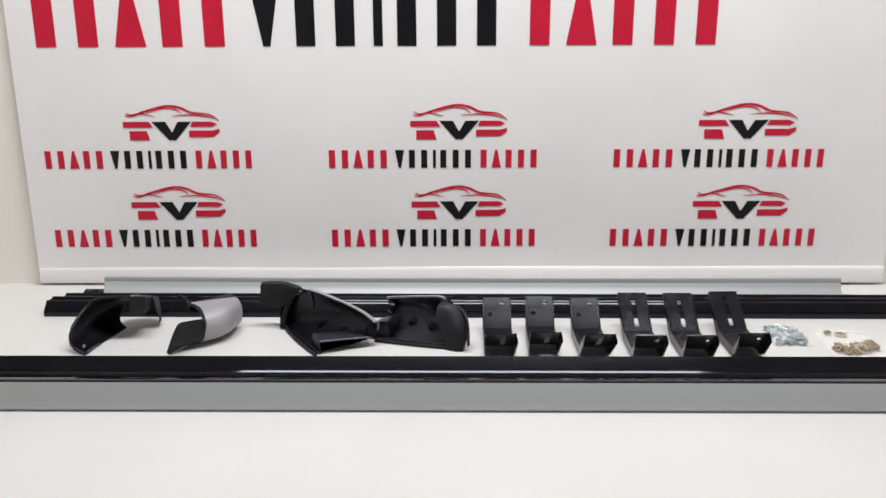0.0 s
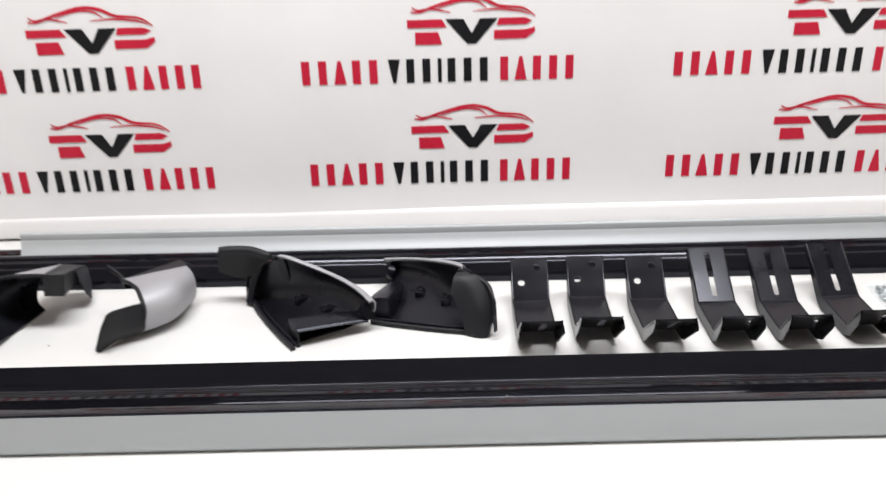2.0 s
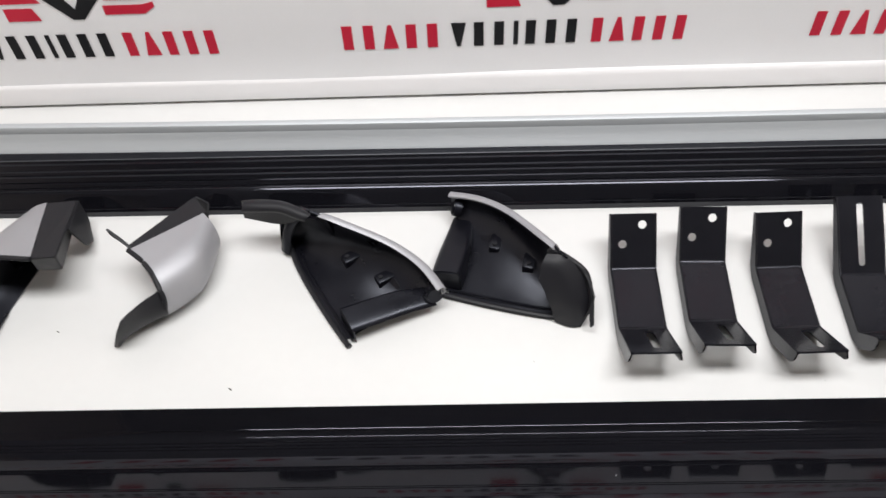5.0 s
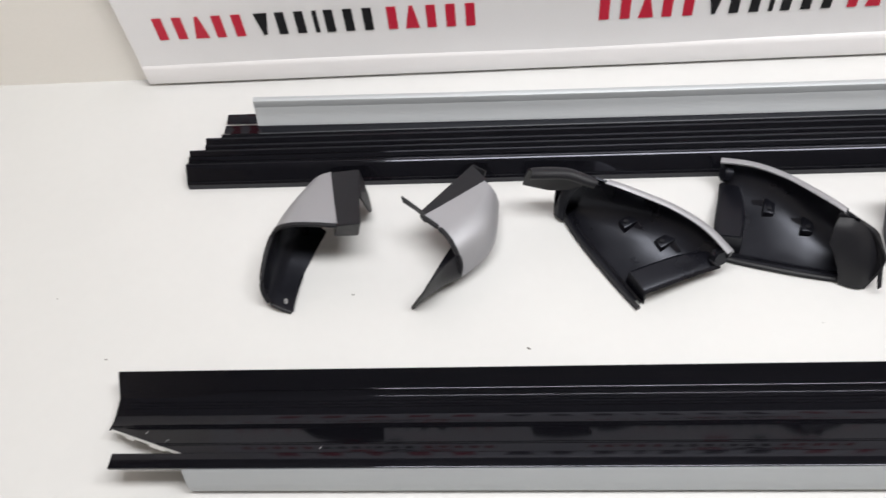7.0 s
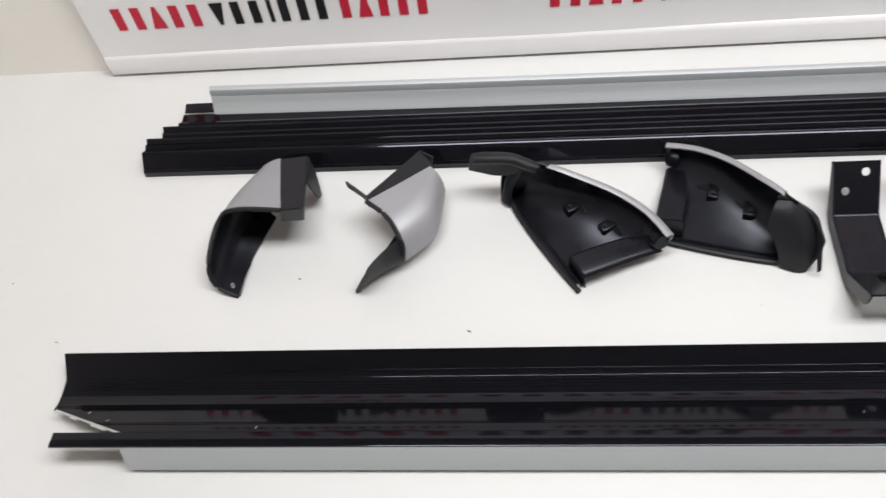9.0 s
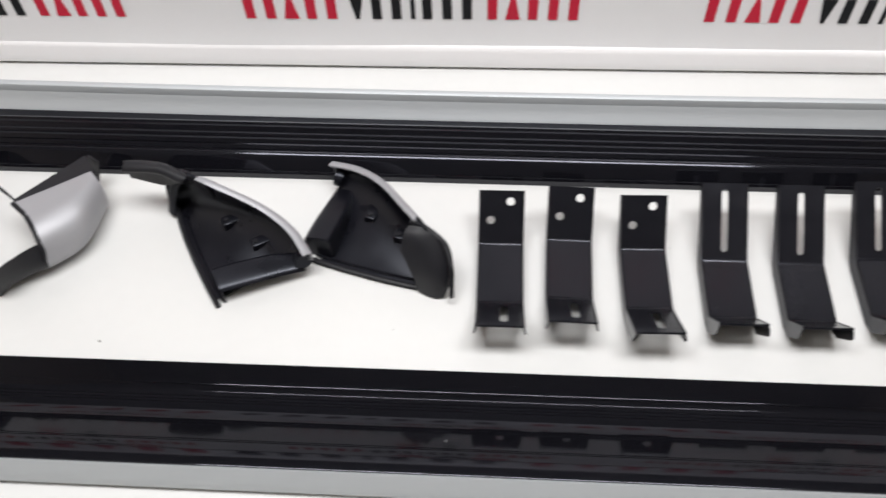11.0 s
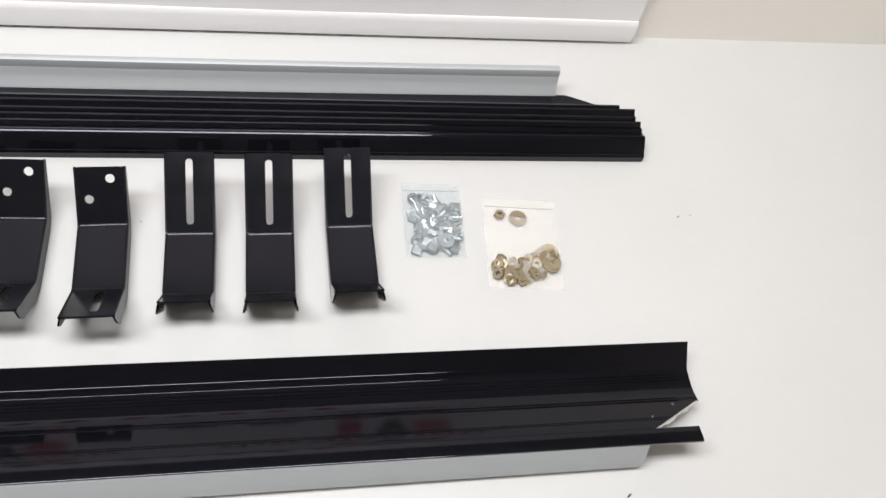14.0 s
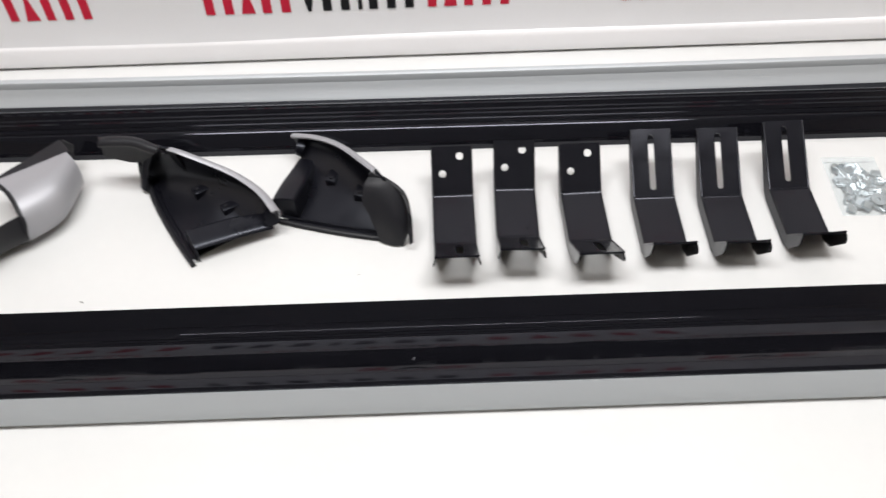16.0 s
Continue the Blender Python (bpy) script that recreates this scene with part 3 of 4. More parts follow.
def hook_cap(m, f, strip, scoop, label):
    """A hooked end cap: silver top and outer wall, black strip along the back, black scoop in front."""
    ob = thing("end_cap", m, label, "end cap", "end caps")
    edge = [(0.034, 0.068, 0.003), (0.047, 0.052, 0.006), (0.064, 0.039, 0.018), (0.070, 0.037, 0.037), (0.066, 0.050, 0.062), (0.055, 0.069, 0.0745), (0.039, 0.088, 0.0765), (0.018, 0.106, 0.0770)]
    mid = [(0.058, 0.112, 0.003), (0.084, 0.092, 0.006), (0.104, 0.080, 0.018), (0.113, 0.082, 0.040), (0.109, 0.098, 0.063), (0.096, 0.114, 0.0735), (0.081, 0.127, 0.0738), (0.063, 0.140, 0.0725)]
    end = [(0.096, 0.170, 0.003), (0.106, 0.162, 0.006), (0.117, 0.152, 0.018), (0.122, 0.150, 0.038), (0.119, 0.156, 0.055), (0.112, 0.164, 0.0640), (0.107, 0.169, 0.0660), (0.103, 0.173, 0.0670)]
    rows = oriented([edge, mid, end], f)
    part("silver_cover", shell(rows, -0.0004, 0.0010, 8, 4), SILVERP, ob, "silver painted curved cover", smooth=True, angle=50)
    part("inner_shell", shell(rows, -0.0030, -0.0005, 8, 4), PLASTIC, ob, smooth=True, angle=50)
    tip = [(0.002, 0.003, 0.0005), (0.000, 0.000, 0.002), (-0.002, -0.001, 0.005), (-0.002, -0.001, 0.008), (-0.001, 0.000, 0.011)]
    low, belly = scoop
    seam = edge[:5]
    part("front_scoop", shell(oriented([tip, low, belly, seam], f), -0.0020, 0.0004, 6, 4), MATT, ob, smooth=True, angle=50)
    # black edge along the front of the cover
    bm = bmesh.new()
    rail(bm, spline(mirrored([[(0.068, 0.036, 0.040), (0.069, 0.042, 0.052), (0.065, 0.050, 0.0630), (0.054, 0.0685, 0.0745), (0.038, 0.087, 0.0765), (0.016, 0.105, 0.0770)]], f)[0], 5), 0.0036, 8)
    part("edge_bead", bm, MATT, ob, smooth=True)
    # flat black strip with an upright lip and an end tab
    a, b = Vector((0.008, 0.120, 0)), Vector((0.0965, 0.190, 0))
    d = (b - a).normalized()
    s = Vector((-d.y, d.x, 0))
    bm = bmesh.new()
    bmesh.ops.create_cube(bm, size=1.0)
    for v in bm.verts:
        t = v.co.x + 0.5
        w = strip if t < 0.5 else 0.0190
        z1 = 0.0725 if t < 0.5 else 0.0665
        q = a + d * (t * (b - a).length) + s * (v.co.y * 2 * w + (w - 0.0165) * (t < 0.5))
        v.co = (f * q.x, q.y, z1 if v.co.z > 0 else z1 - 0.015)
    bmesh.ops.bevel(bm, geom=list(bm.edges), offset=0.0012, segments=2, affect="EDGES")
    part("back_strip", bm, MATT, ob, "matt black textured strip")
    flap = oriented([[(0.0885 - 0.004, 0.209, 0.060), (0.080, 0.205, 0.03), (0.070, 0.1945, 0.002)], [(0.104, 0.196, 0.060), (0.096, 0.188, 0.03), (0.084, 0.178, 0.002)]], f)
    part("end_flap", shell(flap, 0, 0.0028, 4, 4), MATT, ob, smooth=True)
    tab = oriented([[(0.019, 0.106, 0.079), (0.008, 0.114, 0.085), (-0.013, 0.127, 0.0940)], [(0.019, 0.106, 0.070), (0.010, 0.114, 0.074), (-0.011, 0.126, 0.0830)]], f)
    part("fixing_tab", shell(tab, 0, 0.003, 3, 4), MATT, ob, smooth=True)
    return ob


slim_scoop = ([(0.004, 0.006, 0.001), (0.009, 0.001, 0.015), (0.015, -0.003, 0.034), (0.020, -0.005, 0.051), (0.025, -0.004, 0.066)],
              [(0.020, 0.040, 0.002), (0.032, 0.028, 0.010), (0.040, 0.021, 0.024), (0.044, 0.020, 0.045), (0.045, 0.024, 0.0670)])
cap_b = hook_cap(pose(-0.601, -0.086, 0), 1, 0.006, slim_scoop, "silver and black plastic end cap, hooked, standing on its edge")


def open_hook_cap(m, label):
    """The opposite hooked end cap, seen into its hollow: top plate falling away behind its front ridge, outer wall curling under."""
    ob = thing("end_cap", m, label, "end cap", "end caps")
    edge = [(0.076, 0.076, 0.1020), (0.008, 0.084, 0.0960), (-0.021, 0.078, 0.0780), (-0.036, 0.027, 0.0470), (-0.031, 0.010, 0.0150), (0.000, 0.000, 0.0010)]
    mid = [(0.062, 0.138, 0.0830), (0.014, 0.142, 0.0775), (-0.013, 0.126, 0.0610), (-0.023, 0.096, 0.0360), (-0.015, 0.076, 0.0120), (0.010, 0.063, 0.0012)]
    end = [(0.0483, 0.2015, 0.0630), (0.032, 0.199, 0.0590), (0.017, 0.192, 0.0500), (0.012, 0.171, 0.0320), (0.018, 0.151, 0.0160), (0.038, 0.131, 0.0100)]
    part("silver_cover", shell([edge, mid, end], 0.0003, 0.0014, 8, 5), SILVERP, ob, "silver painted curved cover", smooth=True, angle=50)
    part("inner_shell", shell([edge, mid, end], -0.0022, 0.0002, 8, 5), PLASTIC, ob, "black hollow inside of the cap", smooth=True, angle=50)
    # black wall that runs on in front of the cover and thickens its edge
    bm = bmesh.new()
    rail(bm, spline([(x, y - 0.001, z + 0.0006) for x, y, z in edge], 7), 0.0034, 8)
    part("edge_bead", bm, MATT, ob, smooth=True)
    lug = [[(0.001, 0.000, 0.0012), (0.003, 0.030, 0.0012), (0.0045, 0.056, 0.0015)], [(0.0025, -0.001, 0.010), (0.006, 0.030, 0.009), (0.0105, 0.056, 0.007)]]
    part("foot_lug", shell(lug, -0.0010, 0.0010, 3, 4), PLASTIC, ob, smooth=True)
    # deep black strip beside the cover: level top, tall front end
    tops = [(0.076, 0.074, 0.1035), (0.108, 0.078, 0.1015), (0.0870, 0.212, 0.0565), (0.0483, 0.2015, 0.0637)]
    lows = [(0.063, 0.089, 0.0575), (0.097, 0.090, 0.0565), (0.0840, 0.200, 0.0400), (0.0500, 0.196, 0.0460)]
    bm = bmesh.new()
    t = [bm.verts.new(v) for v in tops]
    l = [bm.verts.new(v) for v in lows]
    bm.faces.new(t), bm.faces.new(l[::-1])
    for i in range(4):
        j = (i + 1) % 4
        bm.faces.new((t[i], l[i], l[j], t[j]))
    bmesh.ops.bevel(bm, geom=list(bm.edges), offset=0.0014, segments=2, affect="EDGES")
    part("back_strip", bm, MATT, ob, "matt black textured strip")
    flap = [[(0.0985, 0.142, 0.0780), (0.0930, 0.180, 0.0650), (0.0865, 0.211, 0.0555)], [(0.1040, 0.147, 0.0420), (0.1010, 0.176, 0.0300), (0.0935, 0.200, 0.0260)], [(0.1060, 0.152, 0.0280), (0.1020, 0.172, 0.0120), (0.0910, 0.191, 0.0010)]]
    part("end_flap", shell(flap, -0.0014, 0.0014, 4, 4), MATT, ob, smooth=True)
    bm = bmesh.new()
    for k in range(9):
        a = 2 * math.pi * k / 9
        add_box(bm, (0.0022 * math.cos(a) - 0.0006, 0.0, 0.0032 * math.sin(a) - 0.0008), (0.0022 * math.cos(a) + 0.0006, 0.0004, 0.0032 * math.sin(a) + 0.0008))
    add_box(bm, (-0.0004, 0, -0.0016), (0.0014, 0.0004, -0.0006))
    mark = part("size_mark", bm, CHALK, ob, "small round white pen mark")
    mark.matrix_local = pose(-0.0065, 0.0085, 0.0165, -30, 0, -14)
    return ob


open_hook_cap(pose(-0.774, -0.086, 0), "silver and black plastic end cap with its black hollow open")


def tray_cap(m, f, swell, flap, shoulder, ramp, fall, label):
    """A deep curved end cap lying open side up: black dish, silver rolled rim, black hood at one corner."""
    ob = thing("end_cap", m, label, "end cap", "end caps")
    A = [(0.004, 0.000, 0.002), (0.004, 0.010, 0.004), (0.004, 0.024, 0.014), (0.006, 0.032, 0.040), (0.014, 0.034, 0.072), (0.026, 0.032, 0.096)]
    B = [(0.050, -0.002, 0.002), (0.050, 0.016, 0.006), (0.048, 0.040, 0.017), (0.052, 0.060, 0.038), (0.058, 0.064, 0.066), (0.062, 0.056, 0.091)]
    C = [(0.105, -0.003, 0.002), (0.107, 0.030, 0.007), (0.108, 0.070, 0.019), (0.110, 0.097, 0.036), (0.112, 0.104, 0.053), (0.112, 0.098, 0.072)]
    D = [(0.150, -0.002, 0.002), (0.152, 0.042, 0.005), (0.155, 0.090, 0.012), (0.159, 0.118, 0.028), (0.160, 0.127, 0.044), (0.158, 0.124, 0.060)]
    E = [(0.174, 0.002, 0.002), (0.172, 0.050, 0.004), (0.178, 0.100, 0.008), (0.192, 0.126, 0.022), (0.200, 0.136, 0.038), (0.202, 0.135, 0.053)]
    A, B, C, D, E = [[(x, y + swell * (k / 5) * math.sin(math.pi * min(max(x, 0.0) / 0.2, 1.0)), z) for k, (x, y, z) in enumerate(r)] for r in (A, B, C, D, E)]
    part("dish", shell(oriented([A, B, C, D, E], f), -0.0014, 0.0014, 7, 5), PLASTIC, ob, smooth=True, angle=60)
    A2 = [tuple(0.6 * p + 0.4 * q for p, q in zip(a, b)) for a, b in zip(A, B)]
    rim = [[p[3], p[4], p[5]] for p in (A2, B, C, D, E)]
    rim = [[(x, y + 0.001, z) for x, y, z in r] + [(r[2][0] + 0.001, r[2][1] - 0.007, r[2][2] + 0.0015)] for r in rim]
    part("silver_rim", shell(oriented(rim, f), -0.0034, -0.0016, 8, 5), SILVERP, ob, "silver painted outer rim", smooth=True, angle=55)
    # the rim is rolled over its top edge
    roll = []
    for r in rim:
        x, y, z = r[2]
        roll.append([(x + 0.0004, y + 0.0042 - 0.0066 * (1 - math.cos(a)), z - 0.0030 + 0.0062 * math.sin(a)) for a in (0.0, 0.6, 1.2, 1.8, 2.4)])
    part("rim_top", shell(oriented(roll, f), -0.0012, 0.0012, 8, 3), SILVERP, ob, "silver painted rolled rim", smooth=True, angle=70)
    # dark round plug in the open end of the rolled rim
    bm = bmesh.new()
    bmesh.ops.create_cone(bm, cap_ends=True, segments=18, radius1=0.0135, radius2=0.0125, depth=0.012, matrix=pose(f * 0.1915, 0.1285, 0.035, 0, f * 72, f * -10))
    bmesh.ops.bevel(bm, geom=[e for e in bm.edges if e.calc_face_angle(0) > 1.0], offset=0.002, segments=2, affect="EDGES")
    part("rim_plug", bm, PLASTIC, ob, smooth=True, angle=50)
    # raised ramp between the tip and the rim's end
    P = []
    for v, inner, outer, high in ramp:
        w = outer - inner
        P.append([(inner, v, 0.0055), (inner + 0.05 * w, v, 0.80 * high), (inner + 0.11 * w, v, high), (inner + 0.26 * w, v, high + 0.0006), (inner + 0.62 * w, v, high - 0.15 * fall), (outer - 0.12 * w, v, high - 0.50 * fall), (outer, v, high - fall)])
    part("end_panel", shell(oriented(P, f), -0.0012, 0.0012, 6, 5), PLASTIC, ob, "glossy black curved end ramp", smooth=True, angle=60)
    part("end_web", shell(oriented([[(x, 0.0125, 0.001) for x, y, z in P[0]], [(x, 0.0125, max(z - 0.001, 0.0015)) for x, y, z in P[0]]], f), -0.001, 0.001, 2, 4), PLASTIC, ob)
    # lips along the straight edge, the outer one running on to a blunt tip
    bm = bmesh.new()
    rail(bm, spline(mirrored([[(-0.004, 0.004, 0.006), (0.030, -0.001, 0.004), (0.080, -0.003, 0.004), (0.140, -0.002, 0.004), (0.187, 0.001, 0.004)]], f)[0], 5), 0.0040, 8)
    part("edge_lip", bm, MATT, ob, smooth=True)
    bm = bmesh.new()
    rail(bm, spline(mirrored([[(0.010, 0.014, 0.007), (0.040, 0.008, 0.0068), (0.090, 0.007, 0.0066), (0.140, 0.008, 0.0068), (0.182, 0.009, 0.0060)]], f)[0], 5), 0.0020, 6)
    part("inner_lip", bm, PLASTIC, ob, smooth=True)
    # black corner wall, swelling out below the hood
    bot = [(0.034, 0.052, 0.010), (0.008, 0.032, 0.004), (-0.009, 0.012, 0.002), (-0.008, -0.007, 0.002)]
    half = [(0.042, 0.058, 0.050), (0.010, 0.040, 0.048), (-0.015, 0.020, 0.045), (-0.018, 0.000, 0.036)]
    top = [(0.049, 0.050, 0.093), (0.024, 0.041, 0.089), (-0.004, 0.028, 0.076), (-0.020, 0.006, 0.060)]
    part("hood_wall", shell(oriented([list(r) for r in zip(bot, half, top)], f), -0.0016, 0.0016, 6, 6), PLASTIC if f > 0 else MATT, ob, smooth=True, angle=60)
    corner = [[(-0.009, -0.007, 0.002), (-0.010, 0.012, 0.002), (0.006, 0.033, 0.004)], [(0.010, -0.002, 0.003), (0.010, 0.012, 0.004), (0.012, 0.026, 0.013)]]
    part("corner_floor", shell(oriented(corner, f), -0.0008, 0.0008, 3, 3), PLASTIC, ob, smooth=True)
    # hood over the corner wall: a rounded sheet from its front lip over the top and down behind
    part("hood_top", shell(oriented(flap, f), -0.0016, 0.0016, 6, 4), MATT, ob, "matt black rounded hood", smooth=True, angle=60)
    # rounded shoulder inside the corner: a narrow one, or a broad dome that closes it
    part("hood_shoulder", shell(oriented(shoulder, f), -0.0014, 0.0014, 5, 5), PLASTIC if f > 0 else MATT, ob, "black rounded shoulder", smooth=True, angle=70)
    # clip towers moulded into the dish wall
    for x, y, z in ((0.074, 0.056, 0.029), (0.126, 0.080, 0.025)):
        bm = box((f * x - 0.0080, y - 0.004, z - 0.016), (f * x + 0.0080, y + 0.022, z + 0.002), 0.0022)
        tower = part("clip_tower", bm, PLASTIC, ob, smooth=True)
        part("screw_post", bmesh_cone(f * x, y + 0.003, z + 0.0010), MATT, tower, smooth=True)
        web = shell(oriented([[(x + 0.008, y + 0.002, z - 0.015), (x + 0.018, y + 0.004, z - 0.016)], [(x + 0.008, y + 0.018, z + 0.001), (x + 0.024, y + 0.020, z - 0.006)]], f), -0.0009, 0.0009, 2, 2)
        part("gusset", web, PLASTIC, tower)
    return ob


def bmesh_cone(x, y, z):
    bm = bmesh.new()
    bmesh.ops.create_cone(bm, cap_ends=True, segments=12, radius1=0.0038, radius2=0.0030, depth=0.007, matrix=Matrix.Translation((x, y, z)))
    return bm


def in_cap(m, rows):
    """Rows of points in the room, turned into the cap's own axes."""
    k = m.inverted()
    return [[tuple(k @ Vector(p)) for p in r] for r in rows]


tray_c = pose(-0.387, 0.067, 0.0, 0, 0, math.degrees(math.atan2(-0.861, 0.508)))
tray_d = pose(0.006, -0.060, 0.0, 0, 0, math.degrees(math.atan2(-0.252, 0.968)))
level_hood = in_cap(tray_c, [
    [(-0.434, 0.063, 0.099), (-0.432, 0.061, 0.1045), (-0.430, 0.067, 0.1085), (-0.436, 0.078, 0.0990), (-0.443, 0.088, 0.0560)],
    [(-0.415, 0.060, 0.102), (-0.413, 0.059, 0.1070), (-0.411, 0.067, 0.1105), (-0.416, 0.080, 0.0980), (-0.426, 0.089, 0.0480)],
    [(-0.383, 0.058, 0.102), (-0.381, 0.057, 0.1070), (-0.378, 0.065, 0.1100), (-0.384, 0.080, 0.0930), (-0.402, 0.087, 0.0420)],
    [(-0.358, 0.049, 0.098), (-0.356, 0.048, 0.1035), (-0.352, 0.055, 0.1060), (-0.357, 0.068, 0.0920), (-0.377, 0.076, 0.0560)],
    [(-0.347, 0.046, 0.096), (-0.345, 0.046, 0.1010), (-0.341, 0.050, 0.1025), (-0.344, 0.058, 0.0940), (-0.351, 0.063, 0.0850)]])
hung_hood = [[(0.71 * w * o + x, y - 0.71 * w * o, z + drop * h) for o, h in ((-0.6, -0.35), (-0.5, 0.10), (-0.1, 0.28), (0.25, 0.05), (0.33, -1.0))] for (x, y, z), w, drop in
             (((0.048, 0.042, 0.093), 0.005, 0.003), ((0.028, 0.042, 0.0870), 0.005, 0.003), ((-0.003, 0.030, 0.0755), 0.005, 0.003), ((-0.016, 0.013, 0.050), 0.004, 0.003), ((-0.021, -0.003, 0.030), 0.004, 0.003), ((-0.024, -0.012, 0.018), 0.003, 0.002))]
slim_shoulder = [[(0.027, 0.045, 0.084), (0.032, 0.041, 0.0865), (0.037, 0.038, 0.088)], [(-0.006, 0.031, 0.075), (0.004, 0.027, 0.0755), (0.012, 0.026, 0.071)],
                 [(-0.017, 0.011, 0.046), (-0.007, 0.006, 0.045), (0.003, 0.011, 0.041)], [(-0.006, -0.008, 0.006), (0.002, -0.008, 0.0085), (0.011, -0.004, 0.007)]]
dome = [[(0.048, 0.037, 0.0900), (0.052, 0.025, 0.0840), (0.053, 0.011, 0.0660)], [(0.025, 0.038, 0.0895), (0.035, 0.022, 0.0820), (0.045, 0.006, 0.0550)],
        [(0.004, 0.031, 0.0740), (0.018, 0.014, 0.0670), (0.038, 0.001, 0.0410)], [(-0.0125, 0.014, 0.0440), (0.004, 0.001, 0.0430), (0.031, -0.002, 0.0260)],
        [(-0.011, -0.002, 0.0180), (0.002, -0.006, 0.0190), (0.027, -0.005, 0.0120)], [(-0.005, -0.008, 0.0030), (0.006, -0.009, 0.0030), (0.024, -0.006, 0.0030)]]
low_ramp = ((0.012, 0.144, 0.184, 0.035), (0.050, 0.149, 0.189, 0.033), (0.090, 0.156, 0.194, 0.030), (0.127, 0.170, 0.200, 0.026))
high_ramp = ((0.013, 0.158, 0.197, 0.042), (0.050, 0.157, 0.197, 0.037), (0.090, 0.160, 0.196, 0.028), (0.127, 0.168, 0.196, 0.018))
tray_cap(tray_c, 1, 0.010, level_hood, slim_shoulder, low_ramp, 0.007, "black hollow end cap with silver rim, lying open")
tray_cap(tray_d, -1, 0.010, hung_hood, dome, high_ramp, 0.010, "black hollow end cap with silver rim, turned the other way")


# ---- bags of fixings ----
def ring_part(name, mat, parent, at, r0, r1, h, tilt, segs=18):
    bm = bmesh.new()
    vs = [[bm.verts.new((r * math.cos(2 * math.pi * k / segs), r * math.sin(2 * math.pi * k / segs), z)) for k in range(segs)] for r, z in ((r0, 0), (r1, 0), (r1, h), (r0, h))]
    for i in range(4):
        a, b = vs[i], vs[(i + 1) % 4]
        for k in range(segs):
            n = (k + 1) % segs
            bm.faces.new((a[k], a[n], b[n], b[k]))
    ob = part(name, bm, mat, parent, smooth=True)
    ob.matrix_local = Matrix.Translation(at) @ tilt
    return ob


def lean(rng, most):
    return Euler((rng.uniform(-most, most), rng.uniform(-most, most), rng.uniform(0, 6.28))).to_matrix().to_4x4()


def bag(name, m, w, h, fat, film, label):
    ob = thing(name, m, label, "parts bag", "bags of fixings")
    N = 16
    rng = random.Random(int(w * 10000))
    for side in (0, 1):
        bm = bmesh.new()
        g = []
        for i in range(N + 1):
            col = []
            for j in range(N + 1):
                u, v = i / N, j / N
                dome = max(0.0, math.sin(math.pi * u) * math.sin(math.pi * min(v / 0.82, 1.0))) ** 0.5
                z = fat * dome + (0.0016 * noise.noise((u * 9, v * 9, side + w * 70)) + 0.001) * (side == 0)
                if side:
                    z = 0.0006
                col.append(bm.verts.new(((u - 0.5) * w, v * h, max(z, 0.0006 + 0.0006 * (1 - side)))))
            g.append(col)
        for i in range(N):
            for j in range(N):
                bm.faces.new((g[i][j], g[i + 1][j], g[i + 1][j + 1], g[i][j + 1]))
        part("film", bm, film, ob, "clear crinkled plastic film", smooth=True, angle=120).visible_shadow = False
    part("zip_seal", box((-w / 2 + 0.002, h * 0.90, 0.0013), (w / 2 - 0.002, h * 0.912, 0.0017)), film, ob)
    return ob, rng


def hex_part(name, mat, parent, at, r, h, tilt, n=6):
    bm = bmesh.new()
    bmesh.ops.create_cone(bm, cap_ends=True, segments=n, radius1=r, radius2=r, depth=h)
    bmesh.ops.bevel(bm, geom=list(bm.edges), offset=r * 0.08, segments=1, affect="EDGES")
    ob = part(name, bm, mat, parent)
    ob.matrix_local = Matrix.Translation(at) @ tilt
    return ob


def bolt(mat, parent, at, tilt, L):
    bm = bmesh.new()
    bmesh.ops.create_cone(bm, cap_ends=True, segments=6, radius1=0.0062, radius2=0.0062, depth=0.005, matrix=Matrix.Translation((0, 0, 0.0025)))
    for k in range(int(L / 0.0016)):
        bmesh.ops.create_cone(bm, cap_ends=True, segments=10, radius1=0.0031, radius2=0.0038, depth=0.0017, matrix=Matrix.Translation((0, 0, 0.0055 + k * 0.0016)))
    ob = part("bolt", bm, mat, parent)
    ob.matrix_local = Matrix.Translation(at) @ tilt
    return ob


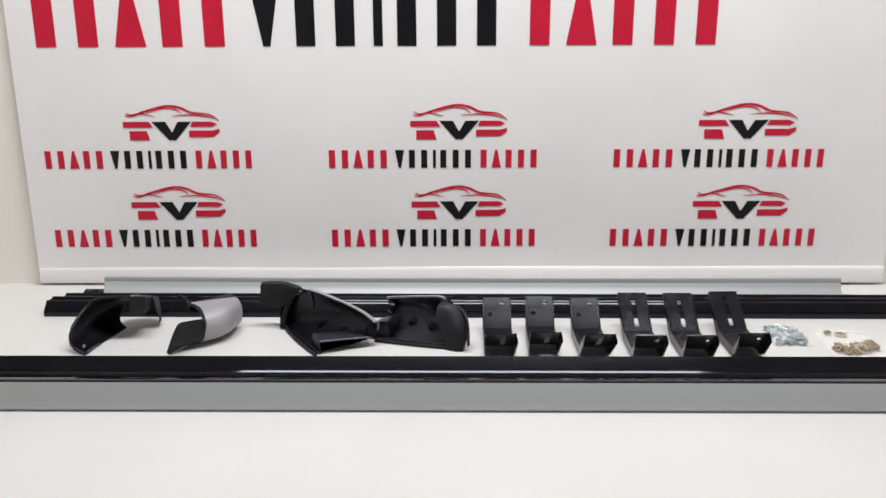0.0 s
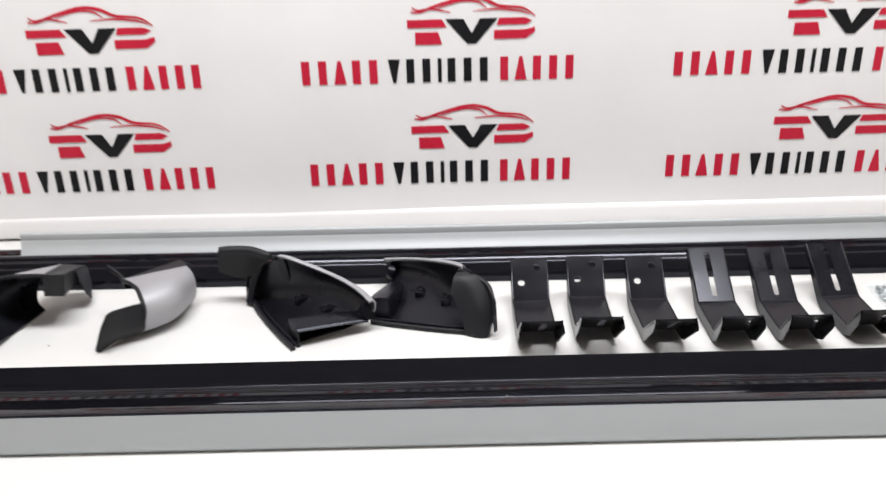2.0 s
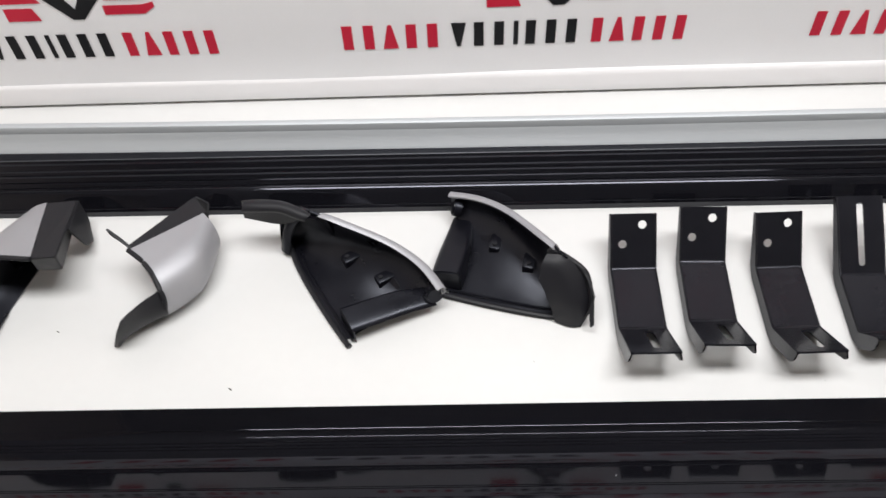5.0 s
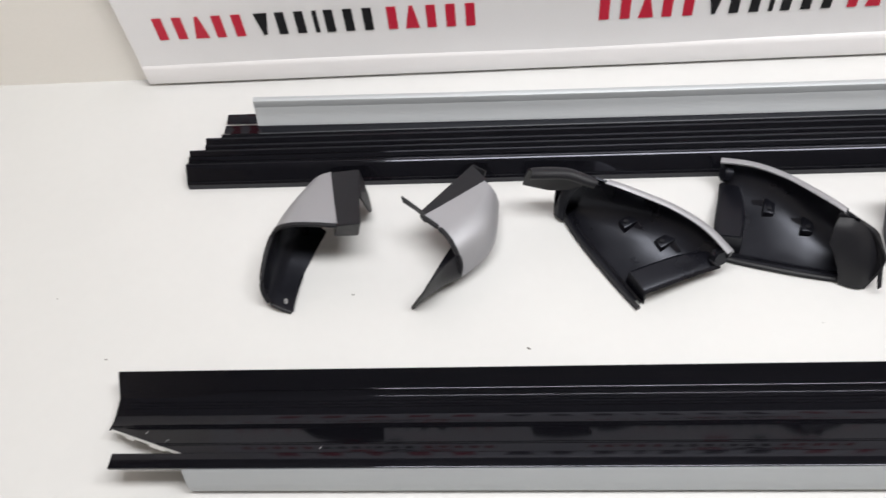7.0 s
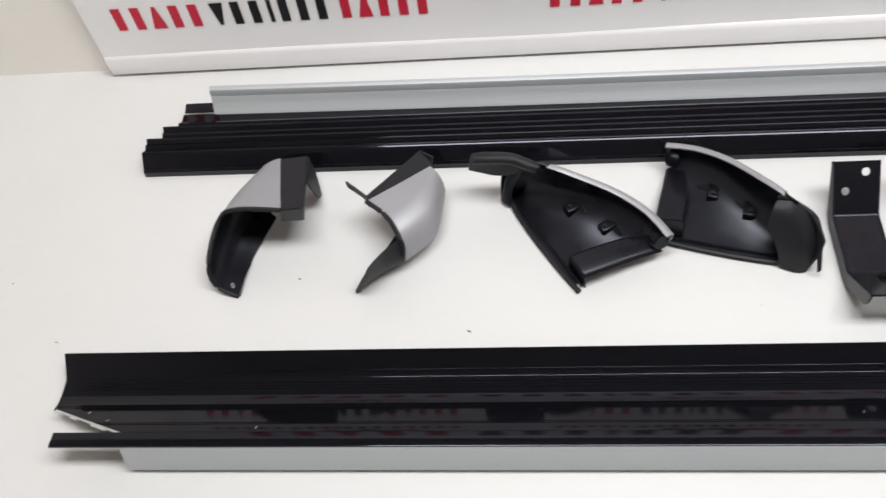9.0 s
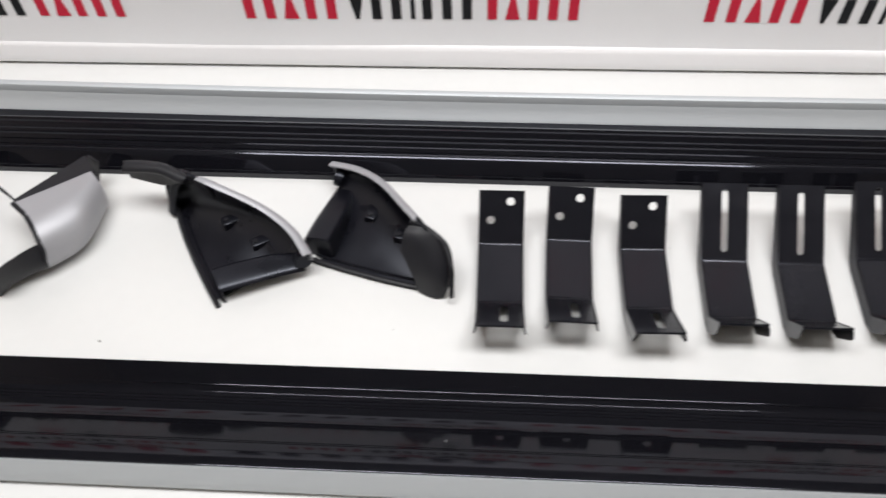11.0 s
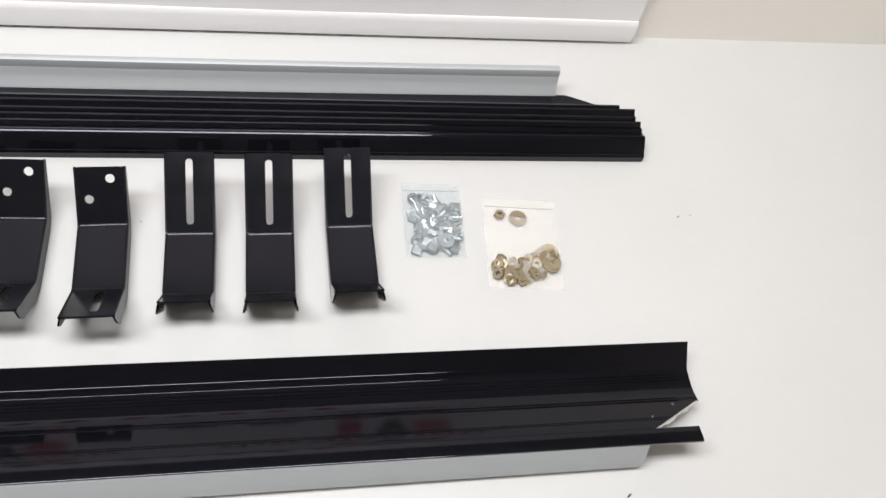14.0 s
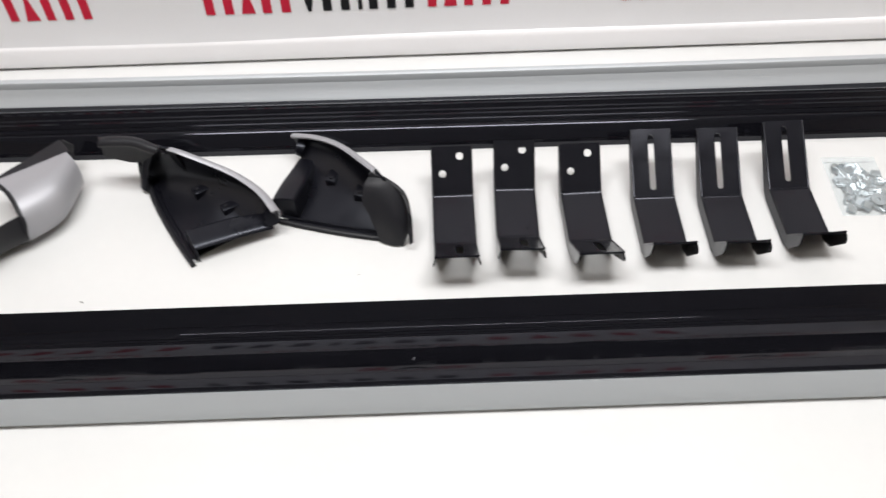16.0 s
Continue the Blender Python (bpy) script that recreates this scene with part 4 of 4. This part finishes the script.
bag1, rng = bag("zinc_fixings_bag", pose(0.7165, -0.041, 0, 0, 0, -2.0), 0.084, 0.124, 0.020, OILY, "clear bag full of bright zinc bolts, washers and square nuts")
for k in range(120):
    x, y = rng.uniform(-0.0335, 0.0335), rng.uniform(0.008, 0.101)
    z = 0.0025 + rng.uniform(0.0, 0.008) * (1 - abs(x) / 0.042)
    pick = k % 4
    if pick == 0:
        bolt(ZINC, bag1, (x * 0.65, 0.055 + (y - 0.055) * 0.72, z + 0.003), Euler((radians(90), 0, rng.uniform(0, 6.28))).to_matrix().to_4x4(), 0.015)
    elif pick == 1:
        ring_part("washer", ZINC, bag1, (x, y, z), 0.0045, 0.0095, 0.0016, lean(rng, 0.5))
    elif pick == 2:
        hex_part("square_nut", ZINC, bag1, (x, y, z + 0.002), 0.0095, 0.005, lean(rng, 0.5), 4)
    else:
        ring_part("spring_washer", ZINC, bag1, (x, y, z), 0.0045, 0.0075, 0.0024, lean(rng, 0.7))
ring_part("washer", ZINC, bag1, (0.013, 0.020, 0.0135), 0.0035, 0.0115, 0.0016, Matrix())

bag2, rng = bag("yellow_fixings_bag", pose(0.836, -0.093, 0, 0, 0, -4.5), 0.106, 0.148, 0.011, FILM, "clear bag with yellow-plated washers and nuts at its bottom")
ring_part("washer", BRASS, bag2, (-0.004, 0.1135, 0.003), 0.0042, 0.0128, 0.002, Matrix())
ring_part("nut", BRASS, bag2, (-0.031, 0.1165, 0.003), 0.0035, 0.0078, 0.006, Matrix(), 6)
for k in range(32):
    x = rng.uniform(-0.041, 0.041)
    y = rng.uniform(0.014, 0.060) - (0.012 if x < 0 else 0)
    z = rng.uniform(0.0025, 0.0075)
    if k % 3:
        ring_part("nut", BRASS, bag2, (x, max(y, 0.01), z), 0.0036, 0.0078, 0.0055, lean(rng, 0.6), 6)
    else:
        ring_part("washer", BRASS, bag2, (x, max(y, 0.018), z + 0.001), 0.0044, 0.0126, 0.002, lean(rng, 0.35))

# ---- grit on the floor ----
bm = bmesh.new()
rng = random.Random(5)
spots = [(-0.442, -0.150, 0.0022), (1.089, 0.022, 0.0018), (0.915, -0.382, 0.0028), (-1.030, -0.156, 0.0017), (-0.689, -0.059, 0.0018)] + \
        [(rng.uniform(-1.2, 1.25), rng.uniform(-0.19, 0.1), rng.uniform(0.0005, 0.0012)) for _ in range(9)]
for x, y, r in spots:
    q = bmesh.ops.create_icosphere(bm, subdivisions=1, radius=r)
    a = rng.uniform(0, 3)
    for v in q["verts"]:
        c = v.co.copy()
        v.co = (x + c.x * math.cos(a) * 1.6 - c.y * math.sin(a) * 0.5, y + c.x * math.sin(a) * 1.6 + c.y * math.cos(a) * 0.5, max(0.0, c.z * 0.5 + r * 0.2))
tagged(part("floor_grit", bm, DIRT), "tiny dark crumbs of grit on the white floor", "grit", kind="stuff")
